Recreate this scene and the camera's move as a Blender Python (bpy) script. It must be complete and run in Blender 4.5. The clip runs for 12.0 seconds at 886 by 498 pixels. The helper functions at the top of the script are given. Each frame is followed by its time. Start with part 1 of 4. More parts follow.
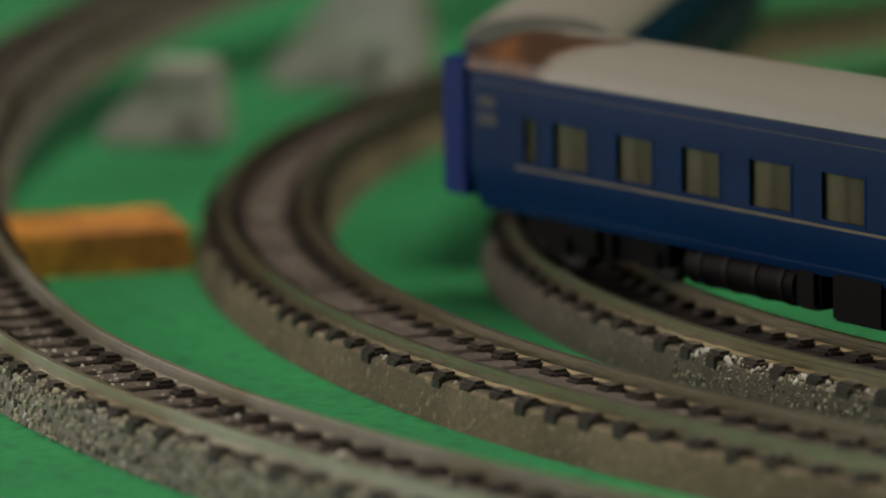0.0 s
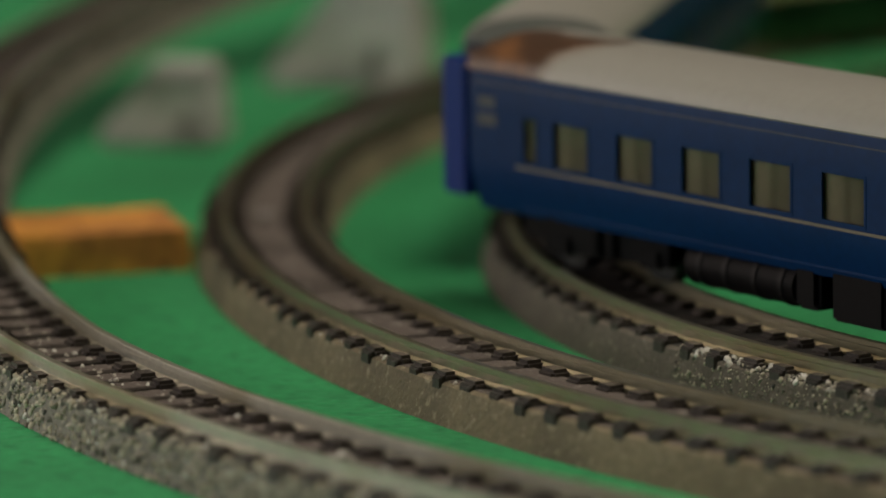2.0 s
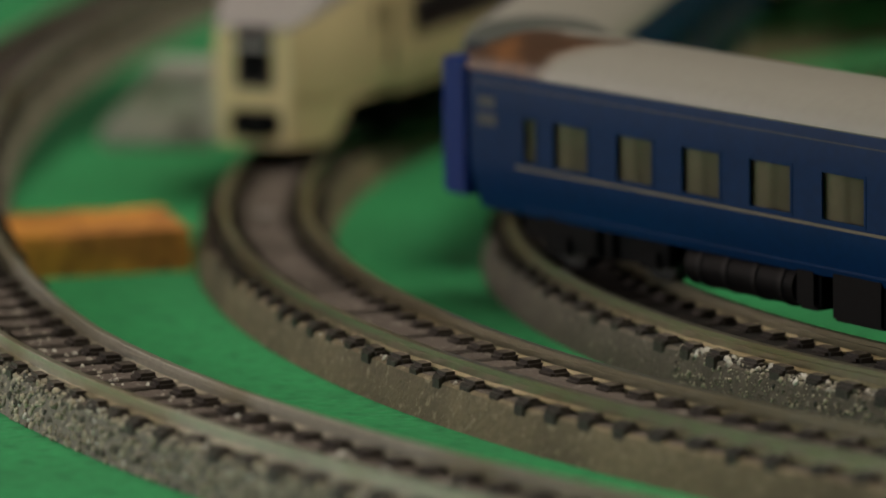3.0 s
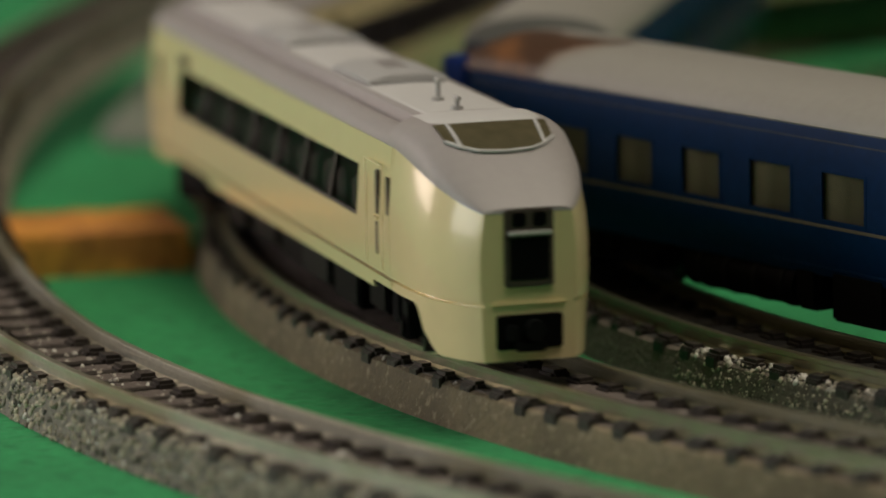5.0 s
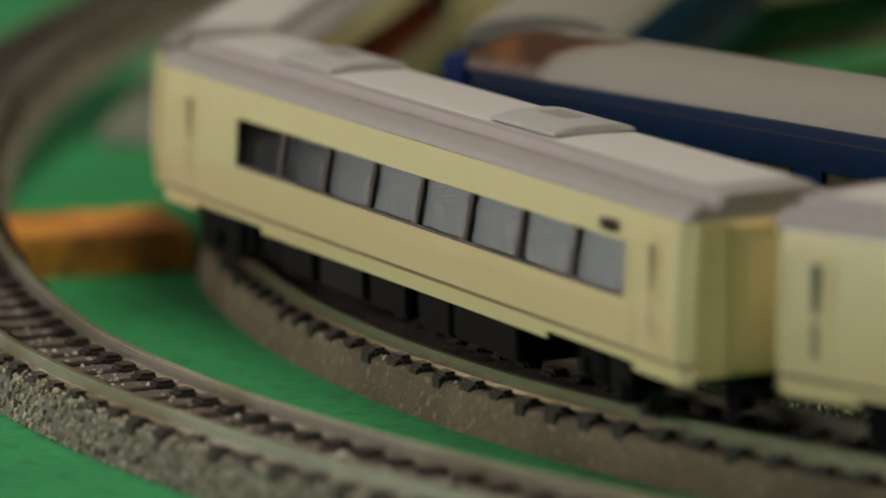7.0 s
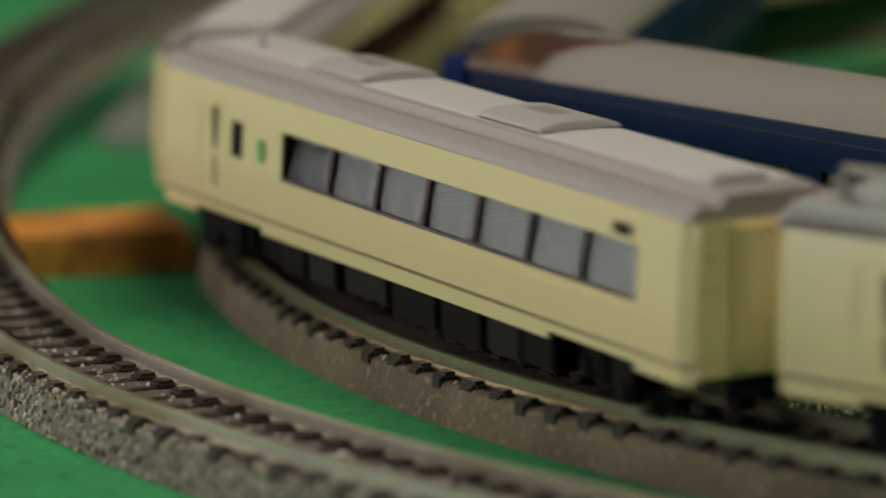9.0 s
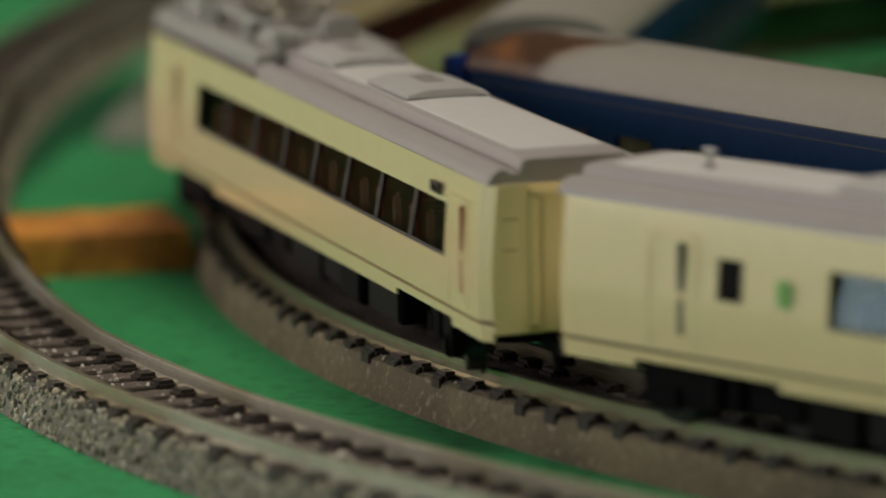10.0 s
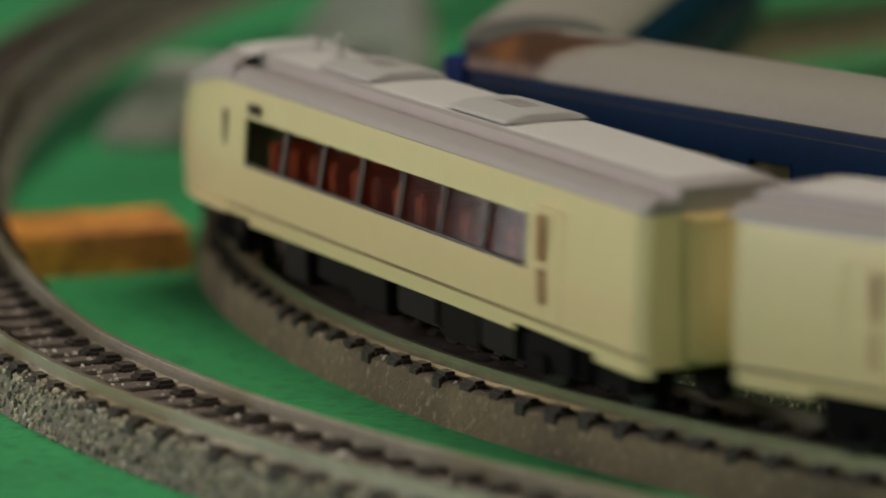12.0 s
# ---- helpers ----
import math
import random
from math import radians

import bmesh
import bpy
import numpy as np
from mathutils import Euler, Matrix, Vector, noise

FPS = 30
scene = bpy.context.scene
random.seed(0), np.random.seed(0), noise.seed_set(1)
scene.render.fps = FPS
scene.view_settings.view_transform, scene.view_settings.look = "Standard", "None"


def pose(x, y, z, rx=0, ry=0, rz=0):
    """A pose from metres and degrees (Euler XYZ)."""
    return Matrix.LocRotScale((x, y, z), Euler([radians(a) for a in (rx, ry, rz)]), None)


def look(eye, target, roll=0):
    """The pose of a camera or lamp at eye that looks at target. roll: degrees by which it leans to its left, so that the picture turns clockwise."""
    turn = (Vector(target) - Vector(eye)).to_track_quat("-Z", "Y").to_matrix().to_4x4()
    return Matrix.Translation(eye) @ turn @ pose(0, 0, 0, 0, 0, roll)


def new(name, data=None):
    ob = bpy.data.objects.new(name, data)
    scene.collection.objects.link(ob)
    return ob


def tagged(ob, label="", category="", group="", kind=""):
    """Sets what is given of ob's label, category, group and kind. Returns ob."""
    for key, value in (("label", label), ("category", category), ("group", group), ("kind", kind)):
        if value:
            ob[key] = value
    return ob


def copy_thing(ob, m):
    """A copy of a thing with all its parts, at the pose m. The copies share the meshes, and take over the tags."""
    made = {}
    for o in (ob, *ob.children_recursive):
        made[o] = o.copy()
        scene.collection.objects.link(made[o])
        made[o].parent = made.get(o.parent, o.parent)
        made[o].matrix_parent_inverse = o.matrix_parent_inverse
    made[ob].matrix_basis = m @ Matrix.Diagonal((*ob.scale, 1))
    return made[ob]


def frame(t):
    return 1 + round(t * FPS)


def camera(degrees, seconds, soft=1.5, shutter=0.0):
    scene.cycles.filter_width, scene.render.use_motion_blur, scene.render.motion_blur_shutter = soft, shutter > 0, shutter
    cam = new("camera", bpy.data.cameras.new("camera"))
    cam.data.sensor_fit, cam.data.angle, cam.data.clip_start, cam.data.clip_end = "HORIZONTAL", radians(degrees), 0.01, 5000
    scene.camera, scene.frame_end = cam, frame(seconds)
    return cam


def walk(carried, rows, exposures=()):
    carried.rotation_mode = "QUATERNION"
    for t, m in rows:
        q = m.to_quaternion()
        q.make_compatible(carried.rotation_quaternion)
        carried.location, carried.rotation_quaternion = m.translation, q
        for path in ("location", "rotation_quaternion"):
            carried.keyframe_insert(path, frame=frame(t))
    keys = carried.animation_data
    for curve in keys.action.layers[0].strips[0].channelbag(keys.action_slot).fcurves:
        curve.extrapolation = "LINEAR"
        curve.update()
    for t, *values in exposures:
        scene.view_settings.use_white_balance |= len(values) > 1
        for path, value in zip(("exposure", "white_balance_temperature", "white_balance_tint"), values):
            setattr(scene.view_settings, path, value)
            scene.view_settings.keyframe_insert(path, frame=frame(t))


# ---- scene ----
MM = 0.001
# one long-lens camera on a stand at the table's edge
cam = camera(9.72, 12.0, soft=1.75, shutter=0.3)
cam.data.dof.use_dof = True
cam.data.dof.focus_distance = 0.542
cam.data.dof.aperture_fstop = 17.0
EYE = (0.0, 0.0, 0.1082)
AIM = (0.0, math.cos(0.16924), 0.1082 - math.sin(0.16924))
walk(cam, [(0.0, look(EYE, AIM, -0.883)), (12.0, look(EYE, AIM, -0.883))])

# ---- light: a dim room with one daylight window and pale walls ----
world = bpy.data.worlds.new("world")
scene.world = world
world.use_nodes = True
wn = world.node_tree
sky = wn.nodes.new("ShaderNodeTexSky")
sky.sky_type = 'NISHITA'
sky.sun_disc = False
sky.sun_elevation = radians(35)
sky.sun_rotation = radians(200)
wn.links.new(sky.outputs[0], wn.nodes["Background"].inputs[0])
wn.nodes["Background"].inputs[1].default_value = 0.12


def area(name, eye, target, sx, sy, watts, colour):
    d = bpy.data.lights.new(name, 'AREA')
    d.shape, d.size, d.size_y, d.energy, d.color = 'RECTANGLE', sx, sy, watts, colour
    ob = new(name, d)
    ob.matrix_world = look(eye, target)
    return ob


area("window_daylight_west", (-0.975, 0.345, 0.325), (0.0, 0.345, 0.325), 0.54, 0.65, 3.9, (1.0, 0.96, 0.89))
area("window_daylight_northwest", (-0.975, 1.19, 0.325), (0.0, 1.19, 0.325), 0.36, 0.65, 3.8, (1.0, 0.76, 0.64))
area("ceiling_lamp_light", (0.36, 0.44, 1.52), (0.05, 0.60, 0.0), 1.1, 0.7, 20.5, (1.0, 0.91, 0.74))
scene.view_settings.exposure = 0.0


# ---- materials ----
def mat(name, colour, rough=0.6, metal=0.0, vary=0.12, scale=60.0, fine=900.0, bump=0.05, second=None, spread=(0.45, 0.6),
        third=None, third_at=(0.62, 0.7), third_scale=500.0, coat=0.0, island=0.0, spec=0.5):
    """A surface with variation at two scales; second: stain colour in large patches; third: small flecks."""
    m = bpy.data.materials.new(name)
    m.use_nodes = True
    nt = m.node_tree
    N, L = nt.nodes, nt.links
    b = N["Principled BSDF"]
    tc = N.new("ShaderNodeTexCoord")
    n1 = N.new("ShaderNodeTexNoise")
    n1.inputs["Scale"].default_value = scale
    n1.inputs["Detail"].default_value = 5
    n2 = N.new("ShaderNodeTexNoise")
    n2.inputs["Scale"].default_value = fine
    n2.inputs["Detail"].default_value = 3
    L.new(tc.outputs["Object"], n1.inputs["Vector"])
    L.new(tc.outputs["Object"], n2.inputs["Vector"])
    add = N.new("ShaderNodeMath")
    add.operation = 'ADD'
    L.new(n1.outputs["Fac"], add.inputs[0])
    L.new(n2.outputs["Fac"], add.inputs[1])
    mr = N.new("ShaderNodeMapRange")
    mr.inputs["From Min"].default_value, mr.inputs["From Max"].default_value = 0.6, 1.4
    mr.inputs["To Min"].default_value, mr.inputs["To Max"].default_value = 1 - vary, 1 + vary
    L.new(add.outputs[0], mr.inputs["Value"])
    hsv = N.new("ShaderNodeHueSaturation")
    hsv.inputs["Color"].default_value = (*colour, 1)
    L.new(mr.outputs[0], hsv.inputs["Value"])
    out = hsv.outputs[0]
    for col, sc, (lo, hi) in ((second, scale * 0.45, spread), (third, third_scale, third_at)):
        if col is None:
            continue
        n3 = N.new("ShaderNodeTexNoise")
        n3.inputs["Scale"].default_value = sc
        n3.inputs["Detail"].default_value = 4
        L.new(tc.outputs["Object"], n3.inputs["Vector"])
        r = N.new("ShaderNodeMapRange")
        r.inputs["From Min"].default_value, r.inputs["From Max"].default_value = lo, hi
        L.new(n3.outputs["Fac"], r.inputs["Value"])
        mx = N.new("ShaderNodeMix")
        mx.data_type = 'RGBA'
        L.new(r.outputs[0], mx.inputs["Factor"])
        L.new(out, mx.inputs["A"])
        mx.inputs["B"].default_value = (*col, 1)
        out = mx.outputs["Result"]
    if island:
        oi = N.new("ShaderNodeObjectInfo")
        r = N.new("ShaderNodeMapRange")
        r.inputs["To Min"].default_value, r.inputs["To Max"].default_value = 1 - island, 1 + island
        L.new(oi.outputs["Random"], r.inputs["Value"])
        h2 = N.new("ShaderNodeHueSaturation")
        L.new(out, h2.inputs["Color"])
        L.new(r.outputs[0], h2.inputs["Value"])
        out = h2.outputs[0]
    L.new(out, b.inputs["Base Color"])
    b.inputs["Roughness"].default_value = rough
    b.inputs["Metallic"].default_value = metal
    b.inputs["Coat Weight"].default_value = coat
    b.inputs["Specular IOR Level"].default_value = spec
    if bump:
        bp = N.new("ShaderNodeBump")
        bp.inputs["Strength"].default_value = min(1.0, bump * 4)
        bp.inputs["Distance"].default_value = bump * MM
        L.new(n2.outputs["Fac"], bp.inputs["Height"])
        L.new(bp.outputs[0], b.inputs["Normal"])
    return m


def glass_mat(name, tint, gloss=0.07, share=0.025):
    """Thin clear plastic: tinted see-through with a share of gloss."""
    m = bpy.data.materials.new(name)
    m.use_nodes = True
    N, L = m.node_tree.nodes, m.node_tree.links
    N.remove(N["Principled BSDF"])
    tr, gl, mx = N.new("ShaderNodeBsdfTransparent"), N.new("ShaderNodeBsdfGlossy"), N.new("ShaderNodeMixShader")
    tr.inputs[0].default_value = (*tint, 1)
    gl.inputs["Color"].default_value = (0.64, 0.87, 1.0, 1)
    gl.inputs["Roughness"].default_value = gloss
    mx.inputs[0].default_value = share
    L.new(tr.outputs[0], mx.inputs[1])
    L.new(gl.outputs[0], mx.inputs[2])
    L.new(mx.outputs[0], N["Material Output"].inputs["Surface"])
    return m


GREEN = mat("green_baize", (0.023, 0.275, 0.092), 0.85, vary=0.30, scale=28, fine=700, bump=0.25, third=(0.010, 0.17, 0.055), third_scale=330, third_at=(0.53, 0.72))
ROADBED = mat("roadbed_tan", (0.215, 0.172, 0.105), 0.85, vary=0.32, scale=110, fine=1300, bump=0.25, second=(0.14, 0.112, 0.072), third=(0.30, 0.25, 0.165), third_scale=900, third_at=(0.56, 0.68))
ROADBED_GREY = mat("roadbed_speckled", (0.18, 0.166, 0.135), 0.85, vary=0.3, scale=160, fine=1400, bump=0.35, third=(0.42, 0.37, 0.28), third_scale=900, third_at=(0.60, 0.66))
# brown inner roadbed, taken darker for the shadow beside the blue coach
ROADBED_INNER = mat("roadbed_brown_shaded", (0.115, 0.098, 0.075), 0.85, vary=0.3, scale=160, fine=1400, bump=0.3, third=(0.26, 0.23, 0.18), third_scale=900, third_at=(0.62, 0.70))
ROADBED_DARK = mat("roadbed_bed", (0.115, 0.092, 0.080), 0.8, vary=0.35, scale=120, fine=1500, bump=0.3, third=(0.30, 0.265, 0.24), third_scale=800, third_at=(0.60, 0.72))
# near-black bed: the shade under the blue coach is put into its colour
BED_SHADED = mat("shaded_bed", (0.030, 0.026, 0.023), 0.8, vary=0.4, scale=120, fine=1500, bump=0.3)
STONE = mat("ballast_stone", (0.46, 0.42, 0.36), 0.8, vary=0.3, scale=400, fine=2000, bump=0.1, third=(0.72, 0.70, 0.64), third_scale=300, third_at=(0.48, 0.54))
STONE_MIX = mat("ballast_mixed", (0.30, 0.27, 0.21), 0.8, vary=0.3, scale=400, fine=2000, bump=0.1)
def grain_colours(m, lo, hi):
    """Each grain takes its own tone between two colours."""
    N, L = m.node_tree.nodes, m.node_tree.links
    g = N.new("ShaderNodeNewGeometry")
    mx = N.new("ShaderNodeMix")
    mx.data_type = 'RGBA'
    mx.inputs["A"].default_value, mx.inputs["B"].default_value = (*lo, 1), (*hi, 1)
    L.new(g.outputs["Random Per Island"], mx.inputs["Factor"])
    L.new(mx.outputs["Result"], N["Principled BSDF"].inputs["Base Color"])


grain_colours(STONE_MIX, (0.05, 0.05, 0.045), (0.56, 0.50, 0.38))
STONE_TAN = mat("ballast_tan", (0.3, 0.26, 0.18), 0.8, vary=0.2, scale=400, fine=2000, bump=0.1)
grain_colours(STONE_TAN, (0.17, 0.135, 0.085), (0.32, 0.26, 0.17))
TIE = mat("tie_dark_brown", (0.032, 0.025, 0.020), 0.5, vary=0.25, scale=200, fine=1800, bump=0.15, island=0.25)
RAIL = mat("rail_nickel", (0.44, 0.42, 0.30), 0.28, 0.88, vary=0.12, scale=80, fine=1200, bump=0.03, second=(0.38, 0.33, 0.20), spread=(0.5, 0.7))
RAIL_DULL = mat("rail_dull_grey", (0.53, 0.52, 0.43), 0.36, 0.75, vary=0.2, scale=80, fine=1200, bump=0.03, second=(0.38, 0.35, 0.24), spread=(0.48, 0.62))
CORK = mat("cork", (0.76, 0.33, 0.06), 0.85, vary=0.3, scale=250, fine=1200, bump=0.3, second=(0.45, 0.18, 0.04), third=(0.16, 0.06, 0.02), third_scale=420, third_at=(0.6, 0.68))
ROCK = mat("pier_concrete", (0.52, 0.50, 0.46), 0.85, vary=0.3, scale=90, fine=700, bump=0.4, second=(0.20, 0.195, 0.18), spread=(0.5, 0.62))
CREAM = mat("cream_plastic", (0.88, 0.73, 0.41), 0.24, vary=0.03, scale=30, fine=500, bump=0.01, coat=0.6)
CREAM_LOW = mat("cream_skirt", (0.85, 0.72, 0.42), 0.34, vary=0.03, scale=30, fine=500, bump=0.01)
GREYROOF = mat("warm_grey_roof", (0.36, 0.33, 0.325), 0.48, vary=0.05, scale=40, fine=800, bump=0.02)
PALEROOF = mat("pale_grey_roof", (0.60, 0.585, 0.58), 0.5, vary=0.04, scale=40, fine=800, bump=0.02)
UNITGREY = mat("mid_grey_unit", (0.44, 0.43, 0.43), 0.5, vary=0.06, scale=60, fine=800, bump=0.02)
BLACK = mat("black_plastic", (0.003, 0.003, 0.0035), 0.6, spec=0.08, vary=0.2, scale=100, fine=900, bump=0.04)
DARKGREY = mat("dark_grey_plastic", (0.007, 0.007, 0.0075), 0.55, spec=0.12, vary=0.2, scale=100, fine=900, bump=0.04)
WHEEL = mat("blackened_wheel", (0.045, 0.045, 0.045), 0.3, 0.9, vary=0.15, scale=200, fine=900, bump=0.01)
SILVER = mat("silver_equipment", (0.46, 0.45, 0.435), 0.45, 0.2, vary=0.1, scale=150, fine=900, bump=0.03)
BRASS = mat("weathered_arm", (0.36, 0.33, 0.27), 0.45, 0.5, vary=0.15, scale=150, fine=900, bump=0.03)
BAND = mat("window_band_brown", (0.022, 0.017, 0.015), 0.5, vary=0.2, scale=200, fine=900, bump=0.0)
SLOT_RED = mat("slot_red_brown", (0.40, 0.17, 0.08), 0.5, vary=0.2, scale=200, fine=900, bump=0.0)
SLOT_PALE = mat("slot_olive_cream", (0.50, 0.39, 0.21), 0.45, vary=0.1, scale=200, fine=900, bump=0.0)
SLOT = mat("slot_brown", (0.075, 0.055, 0.045), 0.5, vary=0.15, scale=200, fine=900, bump=0.02)
STEP = mat("olive_step", (0.26, 0.20, 0.09), 0.5, vary=0.1, scale=200, fine=900, bump=0.0)
MARK = mat("green_mark", (0.18, 0.50, 0.12), 0.5, vary=0.1, scale=200, fine=900, bump=0.0)
SEAT_GREY = mat("seat_grey", (0.25, 0.23, 0.22), 0.7, vary=0.2, scale=200, fine=900, bump=0.03)
SEAT_BROWN = mat("seat_brown", (0.42, 0.16, 0.085), 0.7, vary=0.3, scale=200, fine=900, bump=0.03)
SEAT_RED = mat("seat_red", (0.78, 0.17, 0.05), 0.7, vary=0.3, scale=200, fine=900, bump=0.03)
INNER = mat("interior_beige", (0.45, 0.41, 0.33), 0.7, vary=0.1, scale=200, fine=900, bump=0.0)
BLUE = mat("blue_coach_paint", (0.0006, 0.0245, 0.092), 0.5, vary=0.18, scale=60, fine=900, bump=0.01, spec=0.10)
BLUE_END = mat("bright_blue_plastic", (0.001, 0.025, 0.165), 0.5, vary=0.06, scale=60, fine=900, bump=0.02, spec=0.15)
COACHROOF = mat("grey_beige_roof", (0.305, 0.29, 0.258), 0.5, vary=0.06, scale=40, fine=700, bump=0.03)


def rust_stain(m, x0, orange, brown):
    """A soft-edged rust stain over one end of the roof, ragged at its rim."""
    N, L = m.node_tree.nodes, m.node_tree.links
    b = N["Principled BSDF"]
    old = b.inputs["Base Color"].links[0].from_socket
    tc, sep = N.new("ShaderNodeTexCoord"), N.new("ShaderNodeSeparateXYZ")
    L.new(tc.outputs["Object"], sep.inputs[0])
    nz = N.new("ShaderNodeTexNoise")
    nz.inputs["Scale"].default_value, nz.inputs["Detail"].default_value = 170.0, 5
    L.new(tc.outputs["Object"], nz.inputs["Vector"])

    def math_node(op, a, c):
        q = N.new("ShaderNodeMath")
        q.operation = op
        for k, v in enumerate((a, c)):
            if isinstance(v, float):
                q.inputs[k].default_value = v
            else:
                L.new(v, q.inputs[k])
        return q.outputs[0]

    def ramp(v, lo, hi):
        r = N.new("ShaderNodeMapRange")
        r.interpolation_type = 'SMOOTHSTEP'
        r.inputs["From Min"].default_value, r.inputs["From Max"].default_value = lo, hi
        L.new(v, r.inputs["Value"])
        return r.outputs[0]

    wob = math_node('MULTIPLY', math_node('SUBTRACT', nz.outputs["Fac"], 0.5), 0.012)
    lean = math_node('MULTIPLY', sep.outputs["Y"], -0.62)
    along = math_node('ADD', math_node('ADD', sep.outputs["X"], wob), lean)
    across = math_node('ADD', sep.outputs["Y"], wob)
    mask = math_node('MULTIPLY', ramp(along, x0 + 0.0235, x0 + 0.0165), ramp(across, 0.0025, -0.0025))
    tone = N.new("ShaderNodeMix")
    tone.data_type = 'RGBA'
    L.new(ramp(nz.outputs["Fac"], 0.46, 0.68), tone.inputs["Factor"])
    tone.inputs["A"].default_value, tone.inputs["B"].default_value = (*brown, 1), (*orange, 1)
    mx = N.new("ShaderNodeMix")
    mx.data_type = 'RGBA'
    L.new(mask, mx.inputs["Factor"])
    L.new(old, mx.inputs["A"])
    L.new(tone.outputs["Result"], mx.inputs["B"])
    L.new(mx.outputs["Result"], b.inputs["Base Color"])


rust_stain(COACHROOF, -0.0665, (0.20, 0.085, 0.03), (0.07, 0.034, 0.018))
# upper stripe and number panels, much darker than the lower tan stripe
STRIPE_DIM = mat("dim_stripe", (0.03, 0.036, 0.045), 0.5, vary=0.3, scale=200, fine=900, bump=0.0)
GOLD = mat("tan_stripe", (0.15, 0.125, 0.08), 0.5, vary=0.1, scale=200, fine=900, bump=0.0)
CURTAIN = mat("pale_curtain", (0.175, 0.168, 0.150), 0.75, vary=0.15, scale=300, fine=900, bump=0.02)
WALL = mat("room_plaster", (0.13, 0.12, 0.10), 0.9, vary=0.06, scale=3, fine=60, bump=0.1)
CEIL = mat("ceiling_board", (0.14, 0.13, 0.12), 0.9, vary=0.04, scale=3, fine=60, bump=0.1)
FLOOR = mat("floor_wood", (0.20, 0.13, 0.08), 0.5, vary=0.2, scale=4, fine=40, bump=0.1)
GLASS = glass_mat("tinted_glass", (0.86, 0.84, 0.83))
GLASS_CAB = glass_mat("cab_glass", (0.8, 0.75, 0.6))
GLASS_COACH = glass_mat("coach_glass", (0.92, 0.90, 0.83), share=0.02)


# ---- mesh helpers (millimetres in, metres out) ----
def obj(name, bm, material, parent=None, label="", smooth=True, angle=35):
    me = bpy.data.meshes.new(name)
    bmesh.ops.recalc_face_normals(bm, faces=bm.faces)
    if smooth:
        for f in bm.faces:
            f.smooth = True
        for e in bm.edges:
            if len(e.link_faces) != 2 or e.calc_face_angle(0) > radians(angle):
                e.smooth = False
    bm.to_mesh(me)
    bm.free()
    me.transform(Matrix.Scale(MM, 4))
    me.materials.append(material)
    ob = new(name, me)
    if parent:
        ob.parent = parent
    if label:
        ob["label"] = label
    return ob


def part(name, bm, material, parent, label="", smooth=True, angle=35):
    return obj(name, bm, material, parent, label, smooth, angle)


def box(bm, x0, x1, y0, y1, z0, z1, bevel=0.0, m=None):
    r = bmesh.ops.create_cube(bm, size=1.0)
    vs = r["verts"]
    for v in vs:
        v.co = Vector(((x0 + x1) / 2 + v.co.x * (x1 - x0), (y0 + y1) / 2 + v.co.y * (y1 - y0), (z0 + z1) / 2 + v.co.z * (z1 - z0)))
    if m is not None:
        bmesh.ops.transform(bm, matrix=m, verts=vs)
    if bevel:
        es = list({e for v in vs for e in v.link_edges})
        bmesh.ops.bevel(bm, geom=es, offset=bevel, segments=2, affect='EDGES', clamp_overlap=True)
    return bm


def boxed(*a, **k):
    return box(bmesh.new(), *a, **k)


def rod(bm, a, b, r, seg=8):
    a, b = Vector(a), Vector(b)
    d = b - a
    m = Matrix.Translation((a + b) / 2) @ d.to_track_quat('Z', 'Y').to_matrix().to_4x4()
    bmesh.ops.create_cone(bm, cap_ends=True, segments=seg, radius1=r, radius2=r, depth=d.length, matrix=m)
    return bm


def grid_mesh(bm, cols, closed=False):
    """Joins columns of points into quads."""
    vv = [[bm.verts.new(q) for q in c] for c in cols]
    n = len(vv) if closed else len(vv) - 1
    for i in range(n):
        a, b = vv[i], vv[(i + 1) % len(vv)]
        for j in range(len(a) - 1):
            bm.faces.new((a[j], a[j + 1], b[j + 1], b[j]))
    return vv


def thing(name, label, category, m=None, group="", kind=""):
    e = new(name)
    e.empty_display_size = 0.01
    if m is not None:
        e.matrix_world = m
    return tagged(e, label, category, group, kind)


